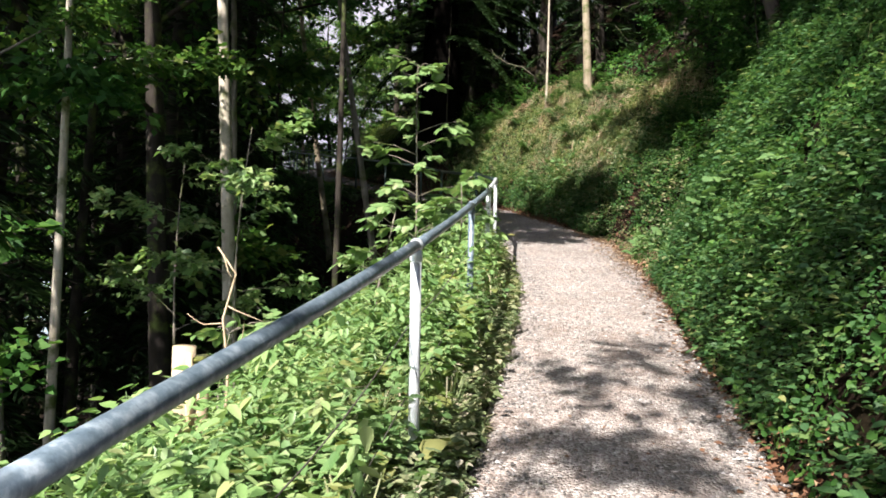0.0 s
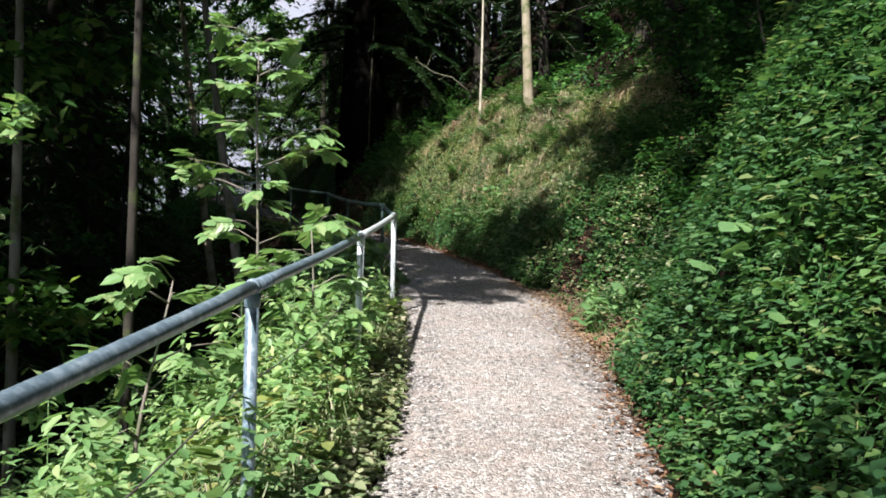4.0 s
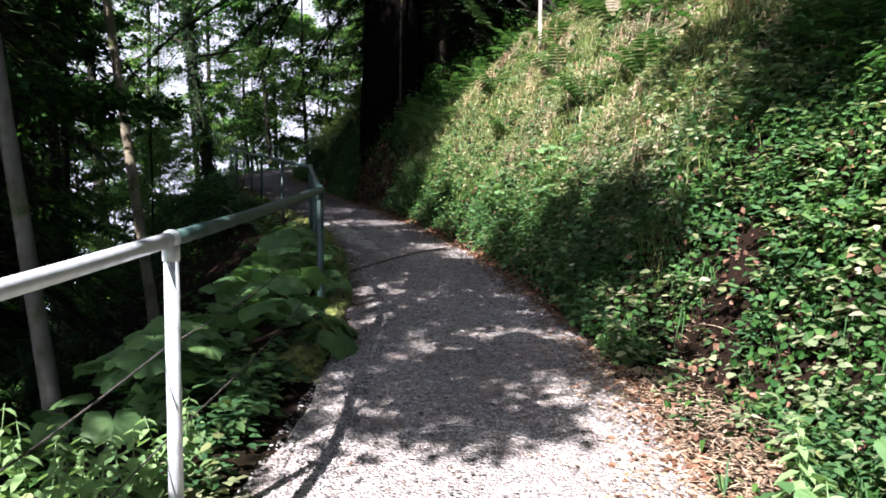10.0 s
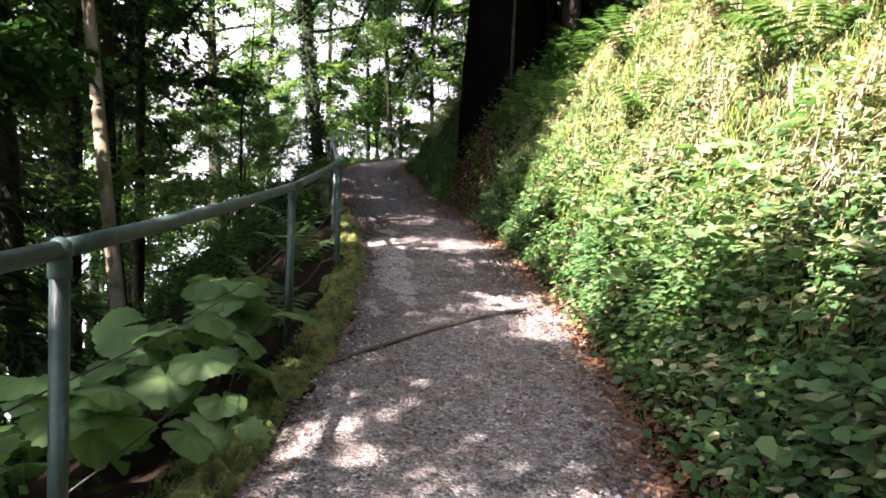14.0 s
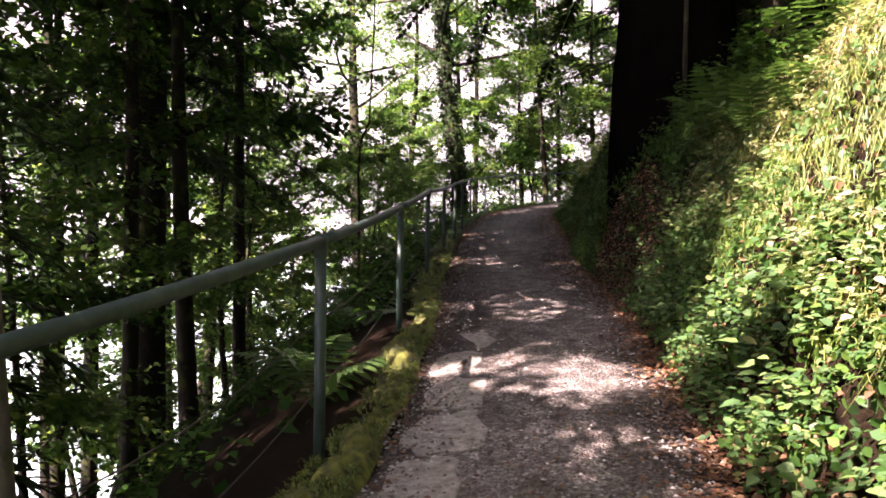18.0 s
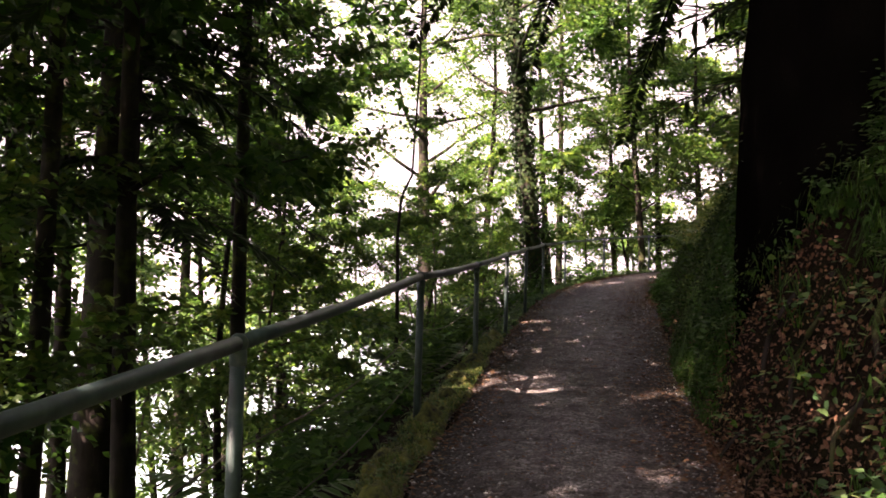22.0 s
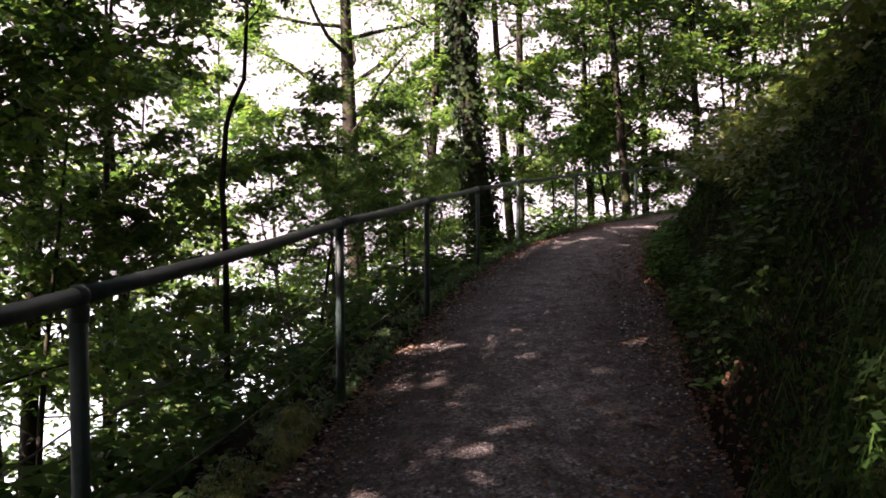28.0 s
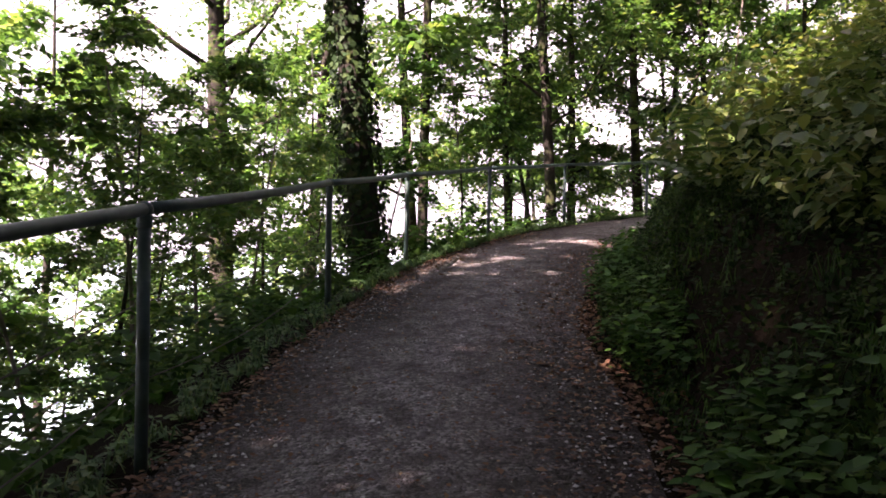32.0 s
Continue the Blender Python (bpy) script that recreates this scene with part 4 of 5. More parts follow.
wood(8, above(3.0, 7), (33, 56), (6, 7), 1.6)
wood(5, above(4.0, 9), (2, 27), (7,), 1.8)

# ---- undergrowth ----
rng = np.random.default_rng(5)


def grassy(x, y):
    """Leaves most broad weeds out of the grassy sunny stretch of the bank."""
    d = x - smooth(RIGHT_AT, y)
    keep = ~((y > 17) & (y < 27) & (d > 0.75) & (rng.random(len(x)) < 0.85))
    return x[keep], y[keep]


def thinned(y, d, side):
    """Where little grows: trodden litter at the foot of the bank, the hollow under its sod, the dark slope behind the rail."""
    luck = rng.random(len(y))
    w = 0.2 * np.sin(y * 2.1) + 0.12 * np.sin(y * 5.3 + 1)
    if side > 0:
        bare = (y > 10.8) & (y < 15.6) & (d < 0.68 + w) & (luck < 0.93)
        bare |= (y > 27.0) & (y < 29.3) & (d < 0.62 + w) & (luck < 0.9)
        bare |= (y > 32.5) & (y < 47) & (d > 0.42 + w) & (d < 1.12 + 1.6 * w) & (np.sin(y * 1.7 + 0.6) + 0.6 * np.sin(y * 4.1) > -0.2) & (luck < 0.65)
        bare |= (y > 17) & (y < 27) & (d < 0.1) & (luck < 0.7)
    else:
        bare = (y > 11.6) & (y < 27) & (d > 0.3) & (d < 4) & (luck < 0.85)
    return ~bare


def scatter(n, y0, y1, d0, d1, side, power=1.0, thin=True):
    y = rng.uniform(y0, y1, n)
    d = d0 + (d1 - d0) * rng.random(n) ** power
    if thin:
        keep = thinned(y, d, side)
        y, d = y[keep], d[keep]
    x = smooth(RIGHT_AT, y) + d if side > 0 else smooth(LEFT_AT, y) - d
    return x, y


def stuff(name, sets, mat, label, category="undergrowth"):
    p, q = joined(sets)
    return tagged(part(name, quads_mesh(name, p, q, mat)), label, category, kind="stuff")


def carpet(n, y0, y1, d0, d1, side, size, power=1.0, shape="kite", thin=True, lift=0.13):
    """Leaves lying against the slope."""
    x, y = scatter(n, y0, y1, d0, d1, side, power, thin)
    n = len(x)
    z = ground_z(x, y)
    e = 0.08
    nor = unit(np.stack([-(ground_z(x + e, y) - z) / e, -(ground_z(x, y + e) - z) / e, np.ones(n)], 1))
    base = np.stack([x, y, z], 1) + nor * rng.uniform(0.01, lift, (n, 1))
    ln = size * rng.uniform(0.6, 1.3, n)
    return leaves(base, rng.normal(0, 1, (n, 3)) - nor * 0.6, nor + rng.normal(0, 0.35, (n, 3)), ln, ln * 0.75, shape)


def clumped(x, y, share):
    """Leaves out some, so that the growth stands in uneven clumps."""
    f = np.sin(x * 2.9 + 1.7 * np.sin(y * 1.3)) + np.sin(y * 3.7 + 2 * x) * 0.8 + rng.normal(0, 0.5, len(x))
    keep = f > np.quantile(f, 1 - share)
    return x[keep], y[keep]


x, y = scatter(7600, 1.5, 30, 0.0, 2.0, 1)
x, y = grassy(*clumped(x, y, 0.9))
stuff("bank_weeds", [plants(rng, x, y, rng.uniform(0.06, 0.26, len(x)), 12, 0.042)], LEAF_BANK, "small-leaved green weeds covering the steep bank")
x, y = scatter(6000, 1.5, 30, 0.0, 2.2, 1)
x, y = grassy(*clumped(x, y, 0.62))
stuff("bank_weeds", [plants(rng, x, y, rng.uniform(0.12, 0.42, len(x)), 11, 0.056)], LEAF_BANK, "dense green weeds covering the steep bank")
x, y = scatter(1500, 1.5, 29, 0.05, 2.6, 1)
x, y = grassy(*clumped(x, y, 0.45))
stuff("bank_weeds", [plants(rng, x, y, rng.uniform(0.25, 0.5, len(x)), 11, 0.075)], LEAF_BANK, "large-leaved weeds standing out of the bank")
# Darker leaf material here puts the upper bank's shade into the colour
x, y = scatter(5600, 1.0, 30, 1.6, 7.5, 1, 1.4)
x, y = grassy(*clumped(x, y, 0.8))
stuff("bank_weeds", [plants(rng, x, y, rng.uniform(0.15, 0.55, len(x)), 10, 0.11, shape="kite")], LEAF_DEEP, "dense green weeds high on the bank")
x, y = scatter(4200, 1.5, 12.4, 0.1, 2.6, 1)
x, y = clumped(x, y, 0.8)
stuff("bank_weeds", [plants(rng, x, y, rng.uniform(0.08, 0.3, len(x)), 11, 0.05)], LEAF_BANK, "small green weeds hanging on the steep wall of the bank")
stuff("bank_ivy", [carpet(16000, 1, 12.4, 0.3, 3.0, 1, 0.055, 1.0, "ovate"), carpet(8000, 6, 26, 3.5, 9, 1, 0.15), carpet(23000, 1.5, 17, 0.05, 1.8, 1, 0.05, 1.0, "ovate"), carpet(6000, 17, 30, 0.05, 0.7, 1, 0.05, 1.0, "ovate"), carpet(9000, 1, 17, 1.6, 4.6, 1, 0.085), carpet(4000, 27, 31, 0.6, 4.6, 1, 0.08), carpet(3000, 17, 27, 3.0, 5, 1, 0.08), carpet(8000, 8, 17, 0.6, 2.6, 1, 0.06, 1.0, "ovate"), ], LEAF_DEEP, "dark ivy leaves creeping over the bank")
stuff("bank_ivy", [carpet(12000, 30, 54, 0.3, 4.5, 1, 0.055, 1.3), carpet(30000, 29, 46, 0.1, 1.4, 1, 0.032), carpet(24000, 31, 46, 0.3, 2.6, 1, 0.038), carpet(9000, 33.5, 38, 0.2, 2.6, 1, 0.036)], LEAF_SHADED, "ivy and moss on the bank, darkened for shade")
x, y = scatter(5200, 29, 50, 0.12, 1.7, 1)
x, y = clumped(x, y, 0.7)
stuff("bank_weeds", [plants(rng, x, y, rng.uniform(0.05, 0.25, len(x)), 13, 0.036)], LEAF_SHADED, "weeds on the steep bank, darkened for shade")
x, y = scatter(4200, 31, 52, 1.25, 4.5, 1, 1.4)
stuff("bank_weeds", [plants(rng, x, y, rng.uniform(0.15, 0.5, len(x)), 11, 0.075, shape="kite")], LEAF_YELLOW, "yellow-green weeds hanging over the steep bank")
x, y = scatter(1300, 33, 49, 0.04, 0.5, 1, 1.0, False)
x, y = clumped(x, y, 0.45)
stuff("bank_weeds", [plants(rng, x, y, rng.uniform(0.12, 0.38, len(x)), 10, 0.07)], LEAF_DEEP, "leafy green weeds at the foot of the shaded bank")
x, y = scatter(800, 32, 50, 0.9, 1.7, 1, 1.0, False)
x, y = clumped(x, y, 0.5)
stuff("bank_weeds", [plants(rng, x, y, rng.uniform(0.3, 0.75, len(x)), 14, 0.08, lean=(-0.5, 0.0), droop=0.7)], LEAF_YELLOW, "long leafy stems hanging over the bank")
x, y = scatter(2200, 30, 46, 0.2, 2.2, 1)
stuff("hanging_grass", [blades(rng, x, y, 0.22, 8, 0.0035, fall=1.9)], LEAF_DEEP, "long dark grass hanging over the earth scarp")
x, y = scatter(700, 27, 52, 0.0, 0.35, -1)
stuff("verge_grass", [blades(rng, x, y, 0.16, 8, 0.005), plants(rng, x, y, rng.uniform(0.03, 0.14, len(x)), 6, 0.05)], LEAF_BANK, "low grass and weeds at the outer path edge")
x, y = scatter(4200, 16.5, 27.8, 0.6, 3.0, 1)
stuff("bank_grass", [blades(rng, x, y, 0.2, 8, 0.0038, fall=1.9)], LEAF_BLADE, "tufts of hanging grass on the sunny bank")
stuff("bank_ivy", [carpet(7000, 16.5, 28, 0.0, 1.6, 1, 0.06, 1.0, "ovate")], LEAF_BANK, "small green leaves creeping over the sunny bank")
x, y = scatter(2400, 16, 27.8, 0.4, 2.4, 1)
stuff("bank_grass", [blades(rng, x, y, 0.27, 8, 0.0042, fall=1.6)], LEAF_YELLOW, "long olive grass hanging down the sunny bank")
x, y = scatter(1500, 16.8, 26, 0.7, 2.8, 1)
x, y = clumped(x, y, 0.3)
stuff("bank_grass", [blades(rng, x, y, 0.40, 22, 0.0038, fall=2.4)], STRAW, "pale dry grass hanging in tufts on the sunny bank")
x, y = scatter(2600, 29.1, 32.6, 0.0, 1.0, 1)
stuff("bank_grass", [blades(rng, x, y, 0.13, 10, 0.003, fall=2.0), carpet(9000, 29.1, 32.8, 0.0, 1.1, 1, 0.03, 1.0, "kite", False, 0.07)], LEAF_DEEP, "moss and short grass on the mound below the big spruce")
x, y = scatter(900, 4, 20, 0.0, 1.6, 1)
stuff("bank_grass", [blades(rng, x, y, 0.26, 7, 0.005, fall=1.4)], LEAF_BANK, "green grass blades among the bank weeds")
x, y = scatter(500, 12.5, 19, 0.1, 1.6, 1)
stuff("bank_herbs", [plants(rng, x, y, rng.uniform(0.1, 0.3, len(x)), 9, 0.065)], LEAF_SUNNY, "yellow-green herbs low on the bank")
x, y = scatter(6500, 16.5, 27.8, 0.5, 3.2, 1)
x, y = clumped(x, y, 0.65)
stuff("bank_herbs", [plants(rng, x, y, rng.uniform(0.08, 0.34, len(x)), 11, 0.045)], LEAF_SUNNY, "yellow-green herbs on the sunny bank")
x, y = scatter(1300, 27, 33, 0.05, 1.3, 1)
stuff("bank_grass", [blades(rng, x, y, 0.24, 9, 0.004, fall=1.8)], LEAF_DEEP, "mossy hanging grass below the big spruce")
x, y = scatter(2900, -1, 12.6, 0.2, 3.4, -1, 1.1)
x, y = clumped(x, y, 0.75)
stuff("slope_weeds", [plants(rng, x, y, rng.uniform(0.2, 0.7, len(x)), 19, 0.07, 0.7)], LEAF_WEED, "tall sunlit weeds below the handrail")
x, y = scatter(1500, -1, 12.6, 0.35, 3.2, -1)
x, y = clumped(x, y, 0.6)
stuff("slope_nettles", [plants(rng, x, y, rng.uniform(0.5, 1.05, len(x)), 30, 0.095, 0.35, droop=0.6, slim=0.36)], LEAF_WEED, "tall pale nettles with narrow pointed leaves")
x, y = scatter(500, -1, 12.6, 0.2, 2.6, -1)
stuff("slope_weeds", [plants(rng, x, y, rng.uniform(0.15, 0.55, len(x)), 8, 0.15, 0.4, slim=0.7)], LEAF_YELLOW, "broad yellow-green leaves among the weeds")
x, y = scatter(700, -1, 12.6, 0.2, 3.0, -1)
stuff("slope_grass", [blades(rng, x, y, 0.65, 9, 0.006, fall=0.8)], LEAF_SUNNY, "long pale grass standing among the nettles")
x, y = rng.uniform(-2.6, -1.4, 60), rng.uniform(4.6, 5.9, 60)
stuff("slope_weeds", [plants(rng, x, y, rng.uniform(0.8, 1.25, len(x)), 22, 0.10)], LEAF_WEED, "tall pale weeds crowding round the stump")
x, y = scatter(420, 12, 16.2, 0.1, 0.9, -1)
stuff("edge_weeds", [plants(rng, x, y, rng.uniform(0.08, 0.34, len(x)), 10, 0.075)], LEAF_BANK, "low green weeds behind the handrail")
x, y = scatter(1500, 0, 13.4, -0.02, 0.4, -1)
stuff("edge_weeds", [plants(rng, x, y, rng.uniform(0.05, 0.26, len(x)), 10, 0.06), blades(rng, x, y, 0.18, 5)], LEAF_SUNNY, "yellow-green weeds and grass at the path edge")
x, y = scatter(3600, 12, 52, 0.6, 8, -1, 1.4)
keep = (y < 17) | (y > 27) | (smooth(LEFT_AT, y) - x > 3) | (rng.random(len(x)) < 0.25)
x, y = x[keep], y[keep]
stuff("slope_shrubs", [plants(rng, x, y, rng.uniform(0.15, 0.7, len(x)), 11, 0.11, shape="kite")], LEAF_DEEP, "dark low shrubs on the slope below the path")
stuff("slope_ivy", [carpet(14000, -4, 52, 0.5, 10, -1, 0.13, 1.4)], LEAF_DEEP, "dark ivy and dead leaves on the slope")

# ---- things along the path ----
# low broken kerb at the outer edge, sunk under moss
ky = np.arange(15.2, 33, 0.045)
kn = 12
kf = np.linspace(0, 1, kn)
kwide = 0.30 + 0.07 * np.sin(ky * 2.1 + 0.5) + 0.05 * np.sin(ky * 6.7)
khigh = np.clip(0.045 + 0.04 * np.sin(ky * 2.9) + 0.03 * np.sin(ky * 7.3 + 1) + 0.022 * np.sin(ky * 15.1), 0.004, 0.12)
kx = smooth(LEFT_AT, ky)[:, None] + 0.04 + 0.03 * np.sin(ky * 4.3)[:, None] - kwide[:, None] * (1 - kf)[None]
kyy = np.repeat(ky[:, None], kn, 1)
lump = np.array([noise.noise((a * 8, c * 8, 3)) * 0.8 + noise.noise((a * 29, c * 29, 8)) * 0.35 for a, c in zip(kx.ravel(), kyy.ravel())]).reshape(kx.shape)
kz = smooth(Z_AT, ky)[:, None] - 0.05 + (khigh[:, None] + 0.05 + 0.1 * lump) * np.sin(math.pi * (0.06 + 0.88 * kf))[None] ** 0.7 - 0.1 * (kf < 0.05)[None]
ids = np.arange(len(ky) * kn).reshape(-1, kn)
tagged(part("kerb", quads_mesh("kerb", np.stack([kx, kyy, kz], -1).reshape(-1, 3), np.stack([ids[:-1, :-1], ids[:-1, 1:], ids[1:, 1:], ids[1:, :-1]], -1).reshape(-1, 4), MOSS, True)), "low broken kerb overgrown with yellow-green moss", "kerb", kind="structure")

mrng = np.random.default_rng(71)
my = mrng.uniform(15.2, 33, 5200)
my = my[np.sin(my * 2.9) + 0.7 * np.sin(my * 7.3 + 1) + mrng.normal(0, 0.5, len(my)) > -0.6]
stuff("moss_tufts", [blades(mrng, smooth(LEFT_AT, my) - mrng.uniform(-0.03, 0.27, len(my)), my, 0.04, 5, 0.0045, lift=0.075, fall=0.9)], LEAF_YELLOW, "short tufts of moss on the kerb", "moss")


def stone_slab(cx, cy, half_w, half_l, turn, seed):
    """A worn flat slab with an uneven outline."""
    r = np.random.default_rng(seed)
    b = Builder()
    n = 20
    a = np.linspace(0, 2 * np.pi, n, endpoint=False)
    ex = np.sign(np.cos(a)) * np.abs(np.cos(a)) ** 0.6 * half_w * r.uniform(0.72, 1.12, n)
    ey = np.sign(np.sin(a)) * np.abs(np.sin(a)) ** 0.6 * half_l * r.uniform(0.85, 1.12, n)
    c, s = math.cos(turn), math.sin(turn)
    X, Y = cx + ex * c - ey * s, cy + ex * s + ey * c
    z0 = path_z(X, Y)
    lower = np.stack([X, Y, z0 - 0.05], 1)
    rim = np.stack([X, Y, z0 + 0.003], 1)
    inner = np.stack([cx + (X - cx) * 0.94, cy + (Y - cy) * 0.94, z0 + 0.007], 1)
    f = [[i, (i + 1) % n, n + (i + 1) % n, n + i] for i in range(n)] + [[n + i, n + (i + 1) % n, 2 * n + (i + 1) % n, 2 * n + i] for i in range(n)] + [list(range(2 * n, 3 * n))]
    b.add(np.concatenate([lower, rim, inner]), f)
    return b.mesh("slab", CONCRETE, False)


for i, yy in enumerate((20.95, 21.6, 22.25, 22.95, 23.65, 24.35, 25.0)):
    xx = float(smooth(LEFT_AT, yy)) + 0.36 + 0.03 * math.sin(i * 2.2)
    tagged(part("slab", stone_slab(xx, yy, 0.23 - 0.02 * (i % 3), 0.35, 0.36 + 0.03 * math.sin(i), 40 + i)), "worn pale concrete slab sunk in the path edge", "slab", "edge slabs")

# water bar across the path
b = Builder()
ends = ((0.48, 19.4), (1.66, 21.45))
line = [(ends[0][0] + (ends[1][0] - ends[0][0]) * f, ends[0][1] + (ends[1][1] - ends[0][1]) * f) for f in np.linspace(0, 1, 9)]
for off in (-0.035, 0.035):
    tube(b, [(x, y + off, float(path_z(x, y)) + 0.006) for x, y in line], 0.014, 6)
bar = thing("water_bar", "dark narrow drain channel laid across the path", "drain")
part("channel_edge", b.mesh("channel_edge", RUST), bar)

# ---- large-leaved butterbur ----
def round_leaf(name, seed, radius):
    """A broad heart-shaped leaf with a toothed, wavy rim and its stalk."""
    r = np.random.default_rng(seed)
    n = 57
    a = np.linspace(-math.pi + 0.22, math.pi - 0.22, n)
    rim = radius * (1 + 0.10 * np.cos(a) - 0.16 * np.cos(2 * a)) * (1 + 0.035 * (-1.0) ** np.arange(n)) * (1 + 0.05 * np.sin(a * 5 + seed)) * r.uniform(0.97, 1.03, n)
    b = Builder()
    pts = [(0, 0, 0)]
    for f in (0.45, 0.8, 1.0):
        for i in range(n):
            pts.append((math.cos(a[i]) * rim[i] * f, math.sin(a[i]) * rim[i] * f, radius * (0.08 * f * f * math.cos(3 * a[i] + seed) + 0.035 * f * math.cos(a[i] * 9) - 0.3 * f * f + 0.12 * abs(math.sin(a[i] * 0.5 + 0.3)) * f)))
    faces = [[0, 1 + i, 2 + i] for i in range(n - 1)] + [[1 + k * n + i, 1 + (k + 1) * n + i, 2 + (k + 1) * n + i, 2 + k * n + i] for k in range(2) for i in range(n - 1)]
    b.add(pts, faces)
    tube(b, [(0, 0, -0.004), (-0.02, 0.01, -0.16), (-0.10, 0.02, -0.42)], [0.006, 0.008, 0.010], 5)
    return b.mesh(name, LEAF_BROAD)


BUR = [round_leaf("leaf", 60 + i, 0.5) for i in range(4)]
rng = np.random.default_rng(9)
for py0, dd in ((15.3, 0.95), (16.0, 0.45), (16.4, 1.25), (17.2, 0.55), (17.5, 1.3), (18.3, 0.45), (18.6, 1.0), (19.3, 0.6), (15.0, 1.7), (14.6, 0.75)):
    px0 = float(smooth(LEFT_AT, py0)) - dd
    gz0 = float(ground_z(px0, py0))
    plant = thing("butterbur", "butterbur clump with broad round green leaves beside the path", "plant", "butterbur clumps", at=(px0, py0, gz0))
    for i in range(22):
        a, d = rng.uniform(0, 6.28), rng.uniform(0.05, 0.6)
        s = rng.uniform(0.2, 0.36) * (0.8 if py0 < 15.2 else 1.0)
        lf = part("leaf", BUR[i % 4], plant)
        lf.matrix_local = pose(math.cos(a) * d, math.sin(a) * d, rng.uniform(0.42, 0.74) - d * d * 1.1, rng.normal(0, 12), 6 + 52 * d + rng.normal(0, 11), math.degrees(a) + rng.normal(0, 25)) @ Matrix.Diagonal((s, s, s, 1))


rng = np.random.default_rng(19)
for py0, dd in ((19.9, 0.35), (20.3, 0.75), (20.7, 0.4), (19.5, 0.8), (18.9, 0.45), (12.4, 0.25), (13.0, 0.5), (8.2, 0.5), (6.4, 0.6)):
    px0 = float(smooth(RIGHT_AT, py0)) + dd
    plant = thing("broad_leaved_weed", "low weed with broad green lobed leaves on the bank", "weed", "broad-leaved weeds", at=(px0, py0, float(ground_z(px0, py0))))
    for i in range(8):
        a, d = rng.uniform(0, 6.28), rng.uniform(0.04, 0.26)
        s = rng.uniform(0.10, 0.19)
        lf = part("leaf", BUR[i % 4], plant)
        lf.matrix_local = pose(math.cos(a) * d - 0.12, math.sin(a) * d, rng.uniform(0.12, 0.42), rng.normal(0, 16), rng.normal(-18, 16), math.degrees(a) + rng.normal(0, 30)) @ Matrix.Diagonal((s, s, s, 1))


# ---- young tree with compound leaves beside the handrail ----
def compound(name, seed, size):
    """One leaf of five to seven pointed leaflets on a stalk."""
    r = np.random.default_rng(seed)
    k = 7
    base, ax, ln = [], [], []
    for i in range(k):
        f = 0.35 + 0.65 * (i // 2) / 3 if i < 6 else 1.0
        sd = (-1) ** i if i < 6 else 0
        base.append((f * size * 1.5, 0.0, -0.10 * f * f * size))
        ax.append((0.65 if sd else 1.0, sd * 0.9, -0.22 + r.normal(0, 0.1)))
        ln.append(size * r.uniform(0.8, 1.1))
    p, q = leaves(np.array(base), np.array(ax), np.array([[0, 0, 1.0]] * k) + r.normal(0, 0.12, (k, 3)), np.array(ln), np.array(ln) * 0.7, "ovate", 0.12)
    b = Builder()
    b.add(p, q.tolist())
    tube(b, [(0, 0, 0), (size * 0.8, 0, -0.03 * size), (size * 1.5, 0, -0.1 * size)], [0.004, 0.003, 0.002], 4)
    # Lighter weed-leaf material: sun on these leaves is partly put into the colour
    return b.mesh(name, LEAF_WEED, False)


COMPOUND = [compound("leaf", 80 + i, 0.125) for i in range(4)]


def young_tree(x, y, height, reach, tiers, seed, label):
    r = np.random.default_rng(seed)
    z = float(ground_z(x, y))
    t = thing("young_tree", label, "young tree", at=(x, y, z))
    b = Builder()
    line = trunk_line(r, height, (0.15, -0.1), 0.06)
    tube(b, np.concatenate([[line[0] - [0, 0, 0.2]], line]), np.linspace(0.022, 0.005, 10), 7)
    part("stem", b.mesh("stem", BARK_GREY), t)
    n = 0
    for i in range(tiers):
        for j in range(3):
            f = min(1.0, 0.22 + 0.78 * (i + r.uniform(-0.45, 0.45)) / (tiers - 1))
            s = np.array([np.interp(f * height, line[:, 2], line[:, q]) for q in range(3)])
            a = i * 1.1 + j * 2.1 + r.normal(0, 0.6)
            w = reach * (1.1 - 0.6 * f) * r.uniform(0.3, 1.25)
            tip = s + np.array([math.cos(a) * w, math.sin(a) * w, 0.25 * w + 0.02])
            b = Builder()
            tube(b, [s, (s + tip) / 2 + [0, 0, 0.04], tip], [0.008, 0.005, 0.003], 4)
            part("twig", b.mesh("twig", BARK_GREY), t)
            for m in range(5 if w > 0.3 else 3):
                g = 0.5 + 0.5 * m / 4
                at = s + (tip - s) * g
                lf = part("leaf", COMPOUND[n % 4], t)
                n += 1
                k = r.uniform(0.75, 1.25)
                lf.matrix_local = pose(*at, r.normal(0, 22), r.normal(2, 18), math.degrees(a) + (m - 2) * 40 + r.normal(0, 15)) @ Matrix.Diagonal((k, k, k, 1))
    return t


young_tree(-0.46, 11.3, 3.5, 0.8, 10, 3, "young tree with sunlit compound leaves behind the handrail")
young_tree(0.05, 10.2, 1.5, 0.6, 4, 4, "low leafy sapling growing through the handrail")
young_tree(-0.75, 9.0, 1.7, 0.7, 4, 6, "low leafy sapling on the sunny slope")
young_tree(-2.1, 7.6, 1.6, 0.7, 4, 8, "low leafy sapling in the weeds")
young_tree(-2.9, 4.6, 1.5, 0.6, 4, 10, "low leafy sapling in the weeds")


